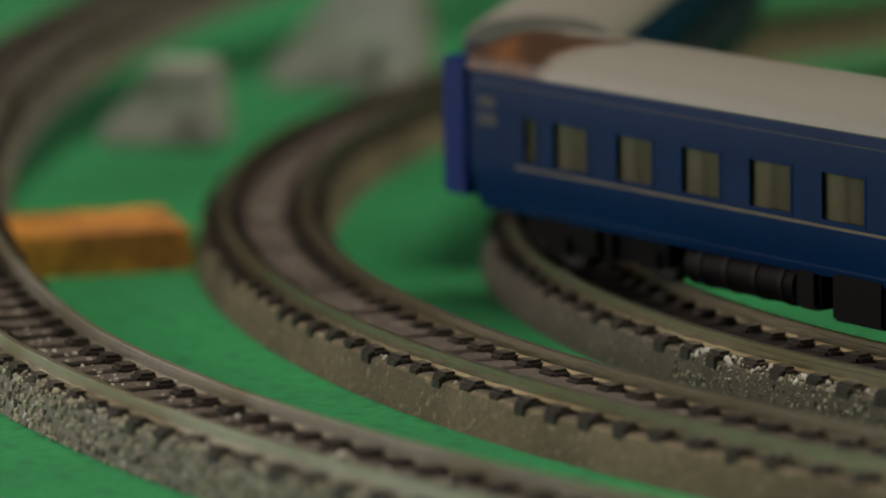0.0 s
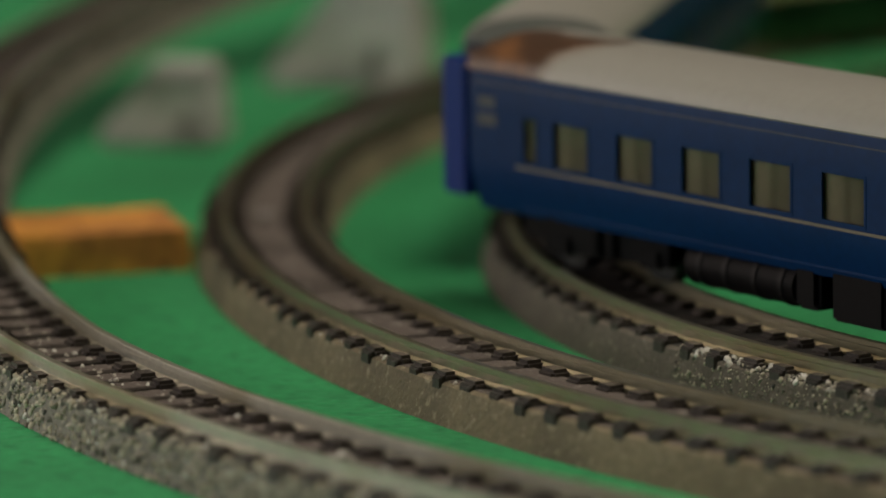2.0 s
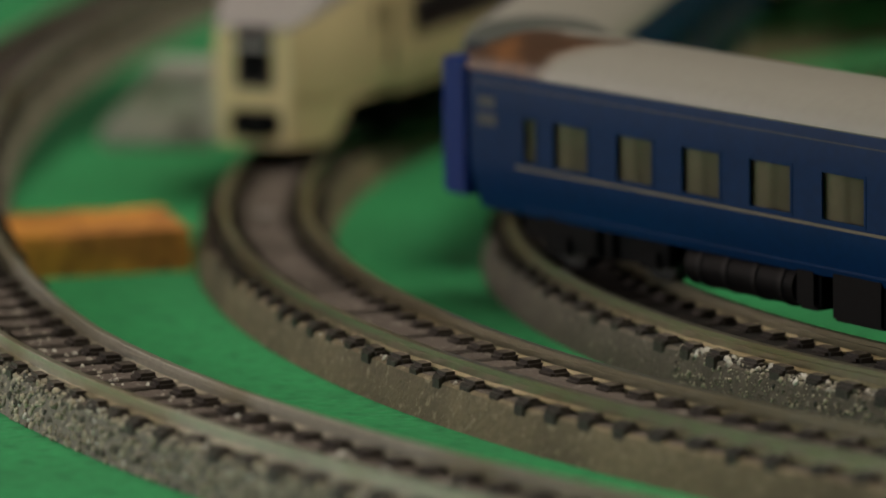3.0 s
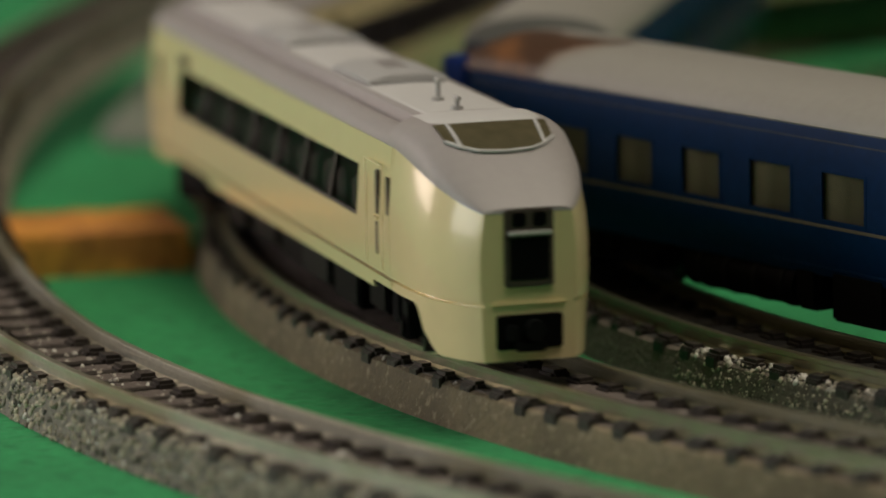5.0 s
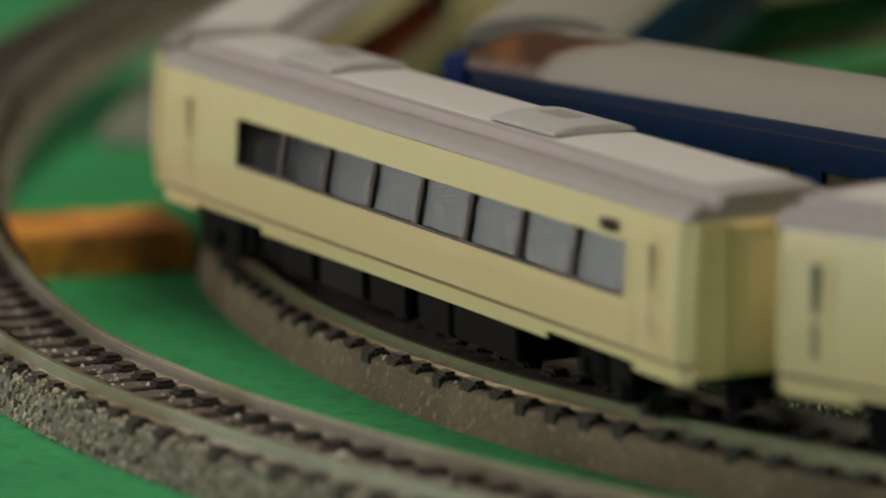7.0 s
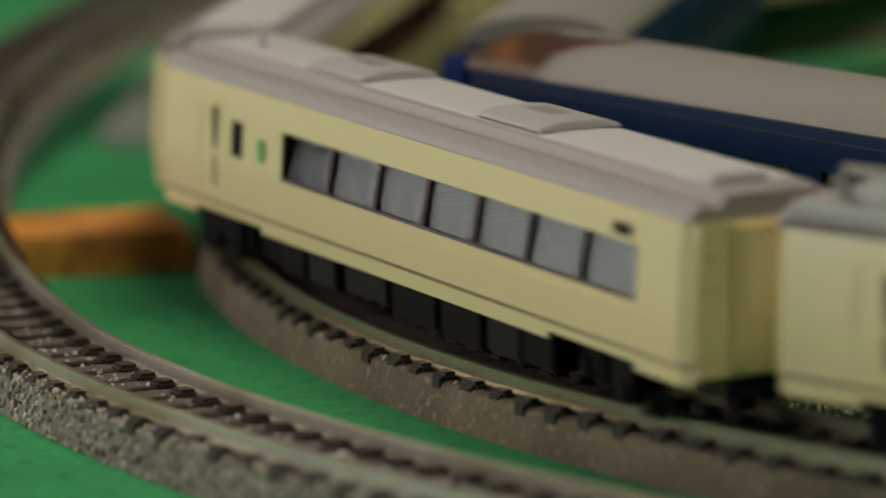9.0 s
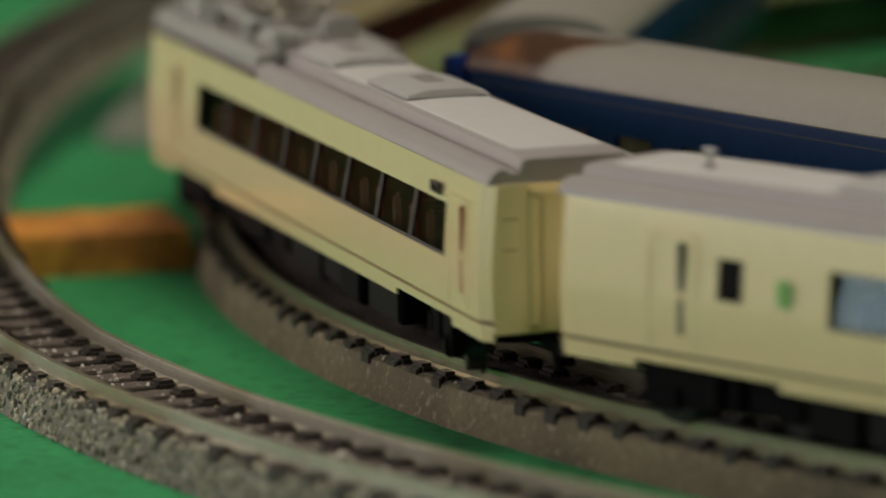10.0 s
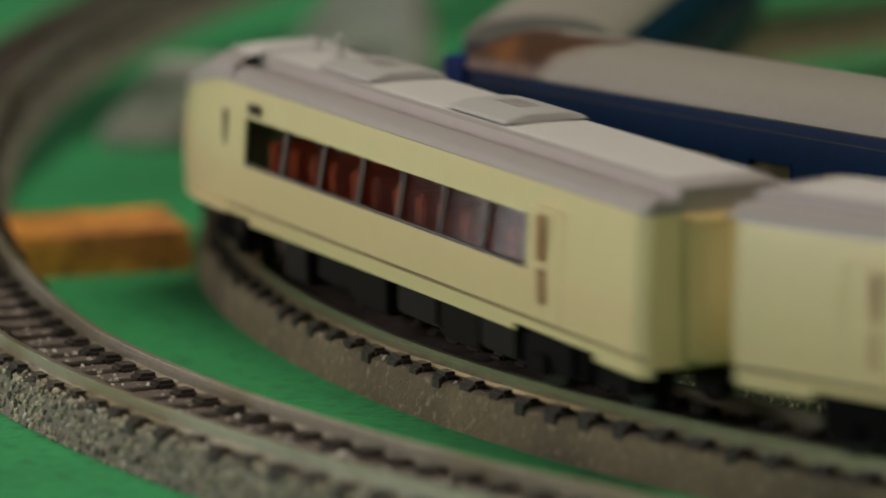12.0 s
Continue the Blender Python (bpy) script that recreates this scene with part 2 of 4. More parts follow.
# ---- the lines of the tracks: back straight, curve, front straight (mm) ----
class Line:
    """Arc of radius ra round c up to the angle tj, then a wider arc rb up to ts, then straight; before the angle t0 straight."""

    def __init__(self, c, ra, tj, rb, ts, t0=-math.pi * 1.5):
        self.c, self.ra, self.tj, self.rb, self.ts, self.t0 = Vector(c), ra, tj, rb, ts, t0
        self.c2 = self.c + (ra - rb) * Vector((math.cos(tj), math.sin(tj)))
        self.back = (tj - ts) * rb
        self.start = self.back + (t0 - tj) * ra
        self.climb = None

    def lift(self, u):
        """Height of the roadbed's underside over the board where the line climbs on piers."""
        if self.climb is None or u > self.climb[0]:
            return 0.0
        u0, u1, z1, u2, z2 = self.climb
        if u > u1:
            q = (u0 - u) / (u0 - u1)
            return z1 * q * q * (3 - 2 * q) * 0.5 + z1 * q * 0.5
        return z1 + (z2 - z1) * min(1.0, (u1 - u) / (u1 - u2))

    def at(self, u):
        """Place and heading at u mm; u = 0 is where the front straight begins."""
        if u > 0:
            a, c, r, more = self.ts, self.c2, self.rb, u
        elif u > self.back:
            a, c, r, more = self.ts + u / self.rb, self.c2, self.rb, 0
        elif u > self.start:
            a, c, r, more = self.tj + (u - self.back) / self.ra, self.c, self.ra, 0
        else:
            a, c, r, more = self.t0, self.c, self.ra, u - self.start
        n = Vector((math.cos(a), math.sin(a)))
        t = Vector((-n.y, n.x))
        return c + r * n + t * more, t


MID = Line((205.28, 640.90), 227.37, -2.5, 227.37, -2.3793)
OUTER = Line((256.68, 662.12), 320.0, -2.75, 264.4, -2.3793)
OUTER.climb = (-105.0, -296.0, 9.0, -610.0, 24.0)
INNER_LINE = Line((173.2, 621.1), 159.9, -2.32, 159.9, -2.3)
RAIL_TOP = 6.43
G = 5.05


def sweep(line, prof, us):
    """Sweeps a profile of (offset to the outside, height) along a line."""
    bm = bmesh.new()
    cols = []
    for u in us:
        q, t = line.at(u)
        n = Vector((t.y, -t.x))
        h = line.lift(u)
        cols.append([(q.x + n.x * w, q.y + n.y * w, z + h) for w, z in prof])
    vv = grid_mesh(bm, cols)
    bm.faces.new(vv[0])
    bm.faces.new(list(reversed(vv[-1])))
    return bm


def span(a, b, step):
    n = max(2, int((b - a) / step) + 1)
    return [a + (b - a) * i / (n - 1) for i in range(n)]


# ---- setting ----
def build_room():
    tagged(obj("table_top", boxed(-700, 1500, -400, 1300, -18, 0, bevel=3), GREEN), "green painted flat baseboard of the railway layout", "table top", kind="structure")
    frame_ob = thing("table_frame", "dark wooden frame and legs under the baseboard", "table", kind="structure")
    for x in (-620, 1420):
        for y in (-320, 1220):
            part("leg", boxed(x - 30, x + 30, y - 30, y + 30, -740, -20, bevel=3), FLOOR, frame_ob)
    tagged(obj("floor", boxed(-1000, 3000, -2500, 3000, -760, -740), FLOOR), "plain brown wooden floor", "floor", kind="structure")
    tagged(obj("ceiling", boxed(-1000, 3000, -2500, 3000, 1640, 1660), CEIL), "plain grey ceiling", "ceiling", kind="structure")
    tagged(obj("wall_east", boxed(3000, 3100, -2600, 3100, -760, 1660), WALL), "plain grey plaster wall", "wall", kind="structure")
    tagged(obj("wall_north", boxed(-1100, 3000, 3000, 3100, -760, 1660), WALL), "plain grey plaster wall", "wall", kind="structure")
    tagged(obj("wall_south", boxed(-1100, 3000, -2600, -2500, -760, 1660), WALL), "plain grey plaster wall", "wall", kind="structure")
    bm = bmesh.new()
    for y0, y1 in ((-2500, 65), (625, 1000), (1380, 3000)):
        box(bm, -1100, -1000, y0, y1, -760, 1660)
    for y0, y1 in ((65, 625), (1000, 1380)):
        box(bm, -1100, -1000, y0, y1, -760, -6)
        box(bm, -1100, -1000, y0, y1, 655, 1660)
    tagged(obj("wall_west", bm, WALL), "plain grey plaster wall with two window openings", "wall", kind="structure")


def tie_mesh():
    bm = bmesh.new()
    box(bm, -0.95, 0.95, -7.55, 7.55, 3.3, 4.55, bevel=0.12)
    for s in (-1, 1):
        for o, wide, up in ((s * 1.3, 0.95, 5.1), (s * -1.55, 1.2, 5.25)):
            box(bm, -1.4, 1.4, s * G + o - wide, s * G + o + wide, 4.0, up, bevel=0.38)
    me = bpy.data.meshes.new("tie")
    bmesh.ops.recalc_face_normals(bm, faces=bm.faces)
    bm.to_mesh(me)
    bm.free()
    me.transform(Matrix.Scale(MM, 4))
    me.materials.append(TIE)
    return me


TIE_MESH = tie_mesh()


def build_track(line, label, side_mat, u0, u1, tie0, tie1, pitch, phase=0.0, bed_top=4.4, bed_mat=ROADBED_DARK, rail_mat=RAIL):
    tr = thing("track", label, "railway track", kind="structure")
    us = span(u0, u1, 5.0)
    shoulder = [(-8.7, 0.0), (-8.5, 0.5), (-7.5, 3.9), (-7.1, 4.15), (7.1, 4.15), (7.5, 3.9), (8.5, 0.5), (8.7, 0.0)]
    part("roadbed", sweep(line, shoulder, us), side_mat, tr)
    bed = [(-6.9, 4.1), (-6.8, 4.27), (-4.0, 4.27), (-3.4, bed_top), (3.4, bed_top), (4.0, 4.27), (6.8, 4.27), (6.9, 4.1)]
    part("ballast_bed", sweep(line, bed, us), bed_mat, tr)
    for s in (-1, 1):
        w = s * G
        prof = [(w - 0.75, 4.5), (w - 0.75, 4.75), (w - 0.2, 4.95), (w - 0.2, 5.75), (w - 0.42, 5.9), (w - 0.42, 6.33), (w - 0.32, 6.43),
                (w + 0.32, 6.43), (w + 0.42, 6.33), (w + 0.42, 5.9), (w + 0.2, 5.75), (w + 0.2, 4.95), (w + 0.75, 4.75), (w + 0.75, 4.5)]
        part("rail", sweep(line, prof, us), rail_mat, tr, angle=25)
    u = tie0 + phase
    rng = random.Random(int(abs(u1) + pitch * 10))
    while u < tie1:
        q, t = line.at(u)
        ob = new("tie", TIE_MESH)
        ob.parent = tr
        ob.matrix_basis = Matrix.Translation((q.x * MM, q.y * MM, (line.lift(u) + rng.uniform(-0.12, 0.06)) * MM)) @ Matrix.Rotation(math.atan2(t.y, t.x) + rng.uniform(-0.035, 0.035), 4, 'Z') @ Matrix.Diagonal((rng.uniform(0.85, 1.2), rng.uniform(0.96, 1.04), 1, 1))
        u += pitch
    return tr


def grains(name, spots, material, label, seed):
    """Loose grains at (x, y, z, size), each a small irregular stone."""
    rng = random.Random(seed)
    ico = bmesh.new()
    bmesh.ops.create_icosphere(ico, subdivisions=1, radius=1.0)
    base = np.array([v.co[:] for v in ico.verts])
    tris = np.array([[v.index for v in f.verts] for f in ico.faces])
    ico.free()
    vs, fs = [], []
    for i, (x, y, z, r) in enumerate(spots):
        rot = np.array(Euler((rng.random() * 6, rng.random() * 6, rng.random() * 6)).to_matrix())
        q = base * np.array([rng.uniform(0.8, 1.3), rng.uniform(0.6, 1.0), rng.uniform(0.5, 0.9)]) * r
        q = q * np.array([[rng.uniform(0.8, 1.15)] for _ in base])
        vs.append((q @ rot.T + np.array([x, y, z])) * MM)
        fs.append(tris + i * len(base))
    me = bpy.data.meshes.new(name)
    me.from_pydata(np.concatenate(vs).tolist(), [], np.concatenate(fs).tolist())
    me.materials.append(material)
    return tagged(new(name, me), label, "gravel", kind="stuff")


def strewn(line, u0, u1, count, lo, hi, seed, bands):
    """Spots on a track's shoulders and bed; bands: (from, to) across the line, in turn."""
    rng = random.Random(seed)
    out = []
    for i in range(count):
        u = rng.uniform(u0, u1)
        w = rng.uniform(*bands[i % len(bands)])
        q, t = line.at(u)
        n = Vector((t.y, -t.x))
        aw = abs(w)
        z = 4.3 if aw < 7.2 else max(0.1, 3.95 - max(0.0, aw - 7.45) * 3.3)
        r = lo + (hi - lo) * rng.random() ** 2
        out.append((q.x + n.x * w, q.y + n.y * w, z + r * 0.1 + line.lift(u), r))
    return out


# ---- the express train ----
HW = 9.65
Z_STRIP = (12.28, 17.74)
SIDE = [(5.4, 9.25), (6.2, 9.35), (7.1, 9.45), (7.14, 8.7), (7.48, 8.7), (7.52, 9.5), (9.0, 9.6), (11.5, HW), (12.28, HW), (17.74, 9.25), (19.6, 9.1), (21.2, 8.95)]


def side_y(z, side=SIDE):
    for (za, ya), (zb, yb) in zip(side, side[1:]):
        if z <= zb:
            return ya + (yb - ya) * (z - za) / (zb - za)
    return side[-1][1]


def shell(x0, x1, holes, cuts, side, thick=0.7, ends=(1, 1), chamfer=1.3):
    """Both side walls of a car body with the openings cut out, and its end walls. holes: (xa, xb, za, zb, flank)."""
    bm = bmesh.new()
    xs = {x0, x1}
    if ends[0]:
        xs |= {x0 + chamfer}
    if ends[1]:
        xs |= {x1 - chamfer}
    for h in holes:
        xs |= {h[0], h[1]}
    for a, b in cuts:
        xs |= {a, b, a + 1.2, b - 1.2}
    xs = sorted(xs)
    zs = sorted({z for z, _ in side} | {h[2] for h in holes} | {h[3] for h in holes})
    for fl in (-1, 1):
        grid = []
        for x in xs:
            d = 0.9 if (ends[0] and x == x0) or (ends[1] and x == x1) else 0.0
            grid.append([bm.verts.new((x, fl * (side_y(z, side) - d), z)) for z in zs])
        for i in range(len(xs) - 1):
            xm = (xs[i] + xs[i + 1]) / 2
            for j in range(len(zs) - 1):
                zm = (zs[j] + zs[j + 1]) / 2
                if any(h[0] < xm < h[1] and h[2] < zm < h[3] and h[4] in (0, fl) for h in holes):
                    continue
                if zm < side[1][0] and any(a < xm < b for a, b in cuts):
                    continue
                bm.faces.new((grid[i][j], grid[i + 1][j], grid[i + 1][j + 1], grid[i][j + 1]))
    bmesh.ops.remove_doubles(bm, verts=bm.verts, dist=0.001)
    return bm, zs


def end_wall(x, side, d=0.9, low=6.0):
    """The flat end of a car."""
    bm = bmesh.new()
    pts = [(side_y(z, side) - d, z) for z, _ in side if z >= low]
    ring = [(x, -y, z) for y, z in pts] + [(x, y, z) for y, z in reversed(pts)]
    f = bm.faces.new([bm.verts.new(q) for q in ring])
    return bm


def solid(ob, t):
    s = ob.modifiers.new("thickness", 'SOLIDIFY')
    s.thickness, s.offset = t * MM, -1
    return ob


ROOF = [(8.93, 21.2), (8.98, 21.3), (8.85, 21.75), (8.45, 22.35), (7.85, 22.82), (7.25, 23.0), (6.95, 22.95), (6.75, 22.5), (5.65, 22.42), (5.25, 23.75), (4.8, 24.06)]
DECK = [(4.85, 23.98), (4.65, 24.14), (4.2, 24.22), (2.0, 24.3), (0.0, 24.32)]


def mirror_prof(half):
    return half + [(-y, z) for y, z in reversed(half) if y > 1e-6]


def roof_part(name, half, x0, x1, material, parent, taper=0.0, label=""):
    bm = bmesh.new()
    pr = mirror_prof(half)
    base = half[0][1]
    cols = []
    for x, k in ((x0, 1 - taper), (x0 + 1.5, 1.0), (x1 - 1.5, 1.0), (x1, 1 - taper)):
        cols.append([(x, y * (1 - 0.1 * (1 - k)), base + (z - base) * k) for y, z in pr])
    vv = grid_mesh(bm, cols)
    bm.faces.new(vv[0])
    bm.faces.new(list(reversed(vv[-1])))
    bm.faces.new([v for c in vv for v in (c[0],)] + [c[-1] for c in reversed(vv)])
    return part(name, bm, material, parent, label)


def cooling_unit(x, parent, L=15.0, z=24.15, w=4.6):
    """A flat box with steep ends and sides, its underside shadow painted as a thin dark foot, and a small grille on
    top.
    """
    top = z + 1.25
    cols = []
    for xx, h in ((x - L / 2, 0.0), (x - L / 2 + 0.25, 0.8), (x - L / 2 + 2.0, 1.0), (x + L / 2 - 2.0, 1.0), (x + L / 2 - 0.25, 0.8), (x + L / 2, 0.0)):
        zt = z + 0.3 + (top - z - 0.3) * h
        cols.append([(xx, -w, z + 0.25), (xx, -w + 0.12, z + 0.25 + 0.35 * h), (xx, -w + 1.9, zt - 0.12 * h), (xx, -w + 2.6, zt), (xx, w - 2.6, zt), (xx, w - 1.9, zt - 0.12 * h), (xx, w - 0.12, z + 0.25 + 0.35 * h), (xx, w, z + 0.25)])
    bm = bmesh.new()
    vv = grid_mesh(bm, cols)
    bm.faces.new(vv[0])
    bm.faces.new(list(reversed(vv[-1])))
    ob = part("cooling_unit", bm, UNITGREY, parent, angle=20)
    # dark foot draws the shadow line below the unit's edge
    part("foot", boxed(x - L / 2 + 0.3, x + L / 2 - 0.3, -w + 0.3, w - 0.3, z - 0.5, z + 0.22), SLOT, ob, smooth=False)
    g = bmesh.new()
    for i in range(4):
        box(g, x - 3.0 + i * 1.6, x - 2.2 + i * 1.6, -1.2, 1.2, top - 0.05, top + 0.08)
    part("grille", g, GREYROOF, ob, smooth=False)


def bogie(x, parent, yaw):
    m = Matrix.Translation((x, 0, 0)) @ Matrix.Rotation(radians(yaw), 4, 'Z')
    bm = bmesh.new()
    for s in (-1, 1):
        box(bm, -9.8, 9.8, s * 6.6 - 0.7, s * 6.6 + 0.7, 1.9, 5.6, bevel=0.2, m=m)
        for xx in (-7, 7):
            box(bm, xx - 1.6, xx + 1.6, s * 7.2 - 0.6, s * 7.2 + 0.6, 1.6, 3.8, bevel=0.3, m=m)
        rod(bm, m @ Vector((-1.2, s * 7.2, 2.2)), m @ Vector((-1.2, s * 7.2, 5.2)), 0.9)
        rod(bm, m @ Vector((1.2, s * 7.2, 2.2)), m @ Vector((1.2, s * 7.2, 5.2)), 0.9)
    box(bm, -8.5, 8.5, -6.2, 6.2, 2.9, 6.2, bevel=0.3, m=m)
    b = part("bogie", bm, BLACK, parent)
    for xx in (-7, 7):
        for s in (-1, 1):
            w = bmesh.new()
            rod(w, m @ Vector((xx, s * 3.9, 2.75)), m @ Vector((xx, s * 5.5, 2.75)), 2.75, 24)
            rod(w, m @ Vector((xx, s * 3.7, 2.75)), m @ Vector((xx, s * 4.1, 2.75)), 3.2, 24)
            rod(w, m @ Vector((xx, s * 5.5, 2.75)), m @ Vector((xx, s * 5.75, 2.75)), 1.3, 12)
            part("wheel", w, WHEEL, b)
    return b


def underfloor(parent, seed, x_pan, x0=-34, x1=34):
    rng = random.Random(seed)
    part("floor_pan", boxed(-65, x_pan, -8.5, 8.5, 5.6, 7.4, bevel=0.2), BLACK, parent)
    x = x0
    while x < x1 - 6:
        L = rng.uniform(6, 12)
        hw = rng.uniform(7.0, 8.3)
        part("equipment_box", boxed(x, min(x + L, x1), -hw, hw, rng.uniform(0.5, 1.7), 6.2, bevel=0.35), rng.choice((BLACK, DARKGREY)), parent)
        x += L + rng.uniform(0.5, 2.2)


def side_door(parent, x, y=-HW, slot=None, w=4.2):
    """A plug door: a shallow raised frame and two narrow windows one over the other."""
    bm = bmesh.new()
    for z0, z1 in ((8.0, 19.0),):
        for xx in (x - w, x + w * 0.45):
            box(bm, xx - 0.1, xx + 0.1, y - 0.03, y + 0.03, z0, z1)
        box(bm, x - w, x + w * 0.45, y - 0.03, y + 0.03, z1 - 0.1, z1 + 0.1)
    d = part("door", bm, CREAM_LOW, parent, smooth=False)
    part("door_window", boxed(x - 0.42, x + 0.42, y - 0.05, y + 0.4, 13.6, 18.3, bevel=0.1), slot or SLOT, d)
    part("door_window", boxed(x - 0.42, x + 0.42, y - 0.05, y + 0.4, 9.3, 12.9, bevel=0.1), slot or SLOT, d)
    part("door_handle", boxed(x - 0.9, x + 0.4, y - 0.18, y + 0.3, 13.05, 13.4, bevel=0.08), CREAM, d)


def end_fittings(parent, x, sgn):
    """Gangway, steps and coupler at a car end."""
    bm = bmesh.new()
    for s in (-1, 1):
        box(bm, *sorted((x, x + sgn * 1.0)), s * 4.2 - 0.5, s * 4.2 + 0.5, 7.0, 20.5, bevel=0.15)
    box(bm, *sorted((x, x + sgn * 1.0)), -4.7, 4.7, 19.8, 20.8, bevel=0.15)
    part("gangway_frame", bm, CREAM, parent)
    part("gangway", boxed(*sorted((x, x + sgn * 1.05)), -3.6, 3.6, 6.5, 19.8, bevel=0.2), CREAM_LOW, parent)
    for z in (14.5, 17.6):
        part("step", boxed(*sorted((x - sgn * 0.3, x + sgn * 0.5)), -7.6, -5.9, z, z + 0.35, bevel=0.08), STEP, parent)
    part("coupler", boxed(*sorted((x - sgn * 6, x + sgn * 1.2)), -1.4, 1.4, 3.4, 5.0, bevel=0.3), BLACK, parent)


def aerial(parent, x, y=-1.0, z=24.2, h=2.4):
    bm = bmesh.new()
    rod(bm, (x, y, z), (x, y, z + h), 0.28)
    rod(bm, (x, y, z), (x, y, z + 0.5), 0.7)
    rod(bm, (x - 0.7, y, z + h), (x + 0.9, y, z + h), 0.24)
    part("aerial", bm, SILVER, parent)


def pantograph(parent, x):
    """Folded pantograph: base bars on insulators, two bent arms and a collector head standing a little up at one end."""
    z = 24.2
    bm = bmesh.new()
    for s in (-1, 1):
        box(bm, x - 9, x + 10, s * 5.0 - 0.45, s * 5.0 + 0.45, z + 1.5, z + 2.3, bevel=0.12)
    for xx in (-8.5, 0, 9.5):
        box(bm, x + xx - 0.5, x + xx + 0.5, -5.4, 5.4, z + 1.5, z + 2.3, bevel=0.12)
    base = part("pantograph_base", bm, SILVER, parent)
    for xx in (-7, 7.5):
        for s in (-1, 1):
            b2 = bmesh.new()
            for k in range(3):
                rod(b2, (x + xx, s * 5.0, z - 0.2 + k * 0.6), (x + xx, s * 5.0, z + 0.25 + k * 0.6), 1.15 - 0.15 * k, 10)
            part("insulator", b2, SILVER, base)
    part("spring_box", boxed(x - 4.5, x + 4.0, -2.2, 2.2, z + 1.6, z + 3.4, bevel=0.5), BRASS, base)
    for s in (-1, 1):
        for p, q in (((-1.0, 3.2, 2.6), (-7.5, 3.6, 3.6)), ((1.0, 3.2, 2.6), (11.5, 3.6, 3.4)), ((-7.5, 3.6, 3.6), (3.0, 2.6, 5.0)), ((11.5, 3.6, 3.4), (3.0, 2.6, 5.0))):
            bm = bmesh.new()
            rod(bm, (x + p[0], s * p[1], z + p[2]), (x + q[0], s * q[1], z + q[2]), 0.3)
            part("pantograph_arm", bm, BRASS, base)
    for xx, zz in ((-7.5, 3.6), (11.5, 3.4)):
        bm = bmesh.new()
        rod(bm, (x + xx, -3.6, z + zz), (x + xx, 3.6, z + zz), 0.28)
        part("cross_bar", bm, BRASS, base)
    bm = bmesh.new()
    for dx in (-0.2, 4.2):
        box(bm, x + dx - 0.38, x + dx + 0.38, -5.6, 5.6, z + 5.0, z + 5.7, bevel=0.15)
        for s in (-1, 1):
            rod(bm, (x + dx, s * 5.4, z + 5.35), (x + dx + 0.6, s * 7.4, z + 4.3), 0.32)
    for s in (-1, 1):
        box(bm, x - 0.2, x + 4.2, s * 3.4 - 0.3, s * 3.4 + 0.3, z + 4.7, z + 5.1)
    part("collector_head", bm, BRASS, parent)
    bm = bmesh.new()
    rod(bm, (x + 4.2, -3.5, z + 5.2), (x + 13.0, -2.8, z + 7.0), 0.3)
    rod(bm, (x + 13.0, -2.8, z + 7.0), (x + 13.4, -2.8, z + 6.9), 0.5)
    rod(bm, (x + 9.0, -3.2, z + 6.0), (x + 15.5, -3.6, z + 2.6), 0.36)
    part("lifting_strut", bm, BRASS, parent)


BOGIE_X = 46.2
YAW = 11.7


TIP = 66.3


def nose_section(s):
    """Half width, gutter height, top height and bottom height of the nose at s."""
    k = min(1.0, max(0.0, (s - 44.0) / (TIP - 44.0)))
    hw = 9.5 * (1 - (max(0.0, s - 45.0) / (TIP + 3.2 - 45.0)) ** 2.5) ** 0.5
    zg = 21.2 - 4.6 * k ** 1.3
    zt = 24.45 - 7.3 * max(0.0, (s - 48.5) / (TIP - 48.5)) ** 1.35
    zl = 6.2 if s < 53.5 else 6.2 - 4.8 * min(1.0, (s - 53.5) / 4.0)
    return hw, zg, max(zt, zg + 0.25), zl


def nose_blend(s):
    """0 where the nose joins the car's side, 1 where its own shape takes over."""
    return min(1.0, max(0.0, (s - 43.5) / 9.0))


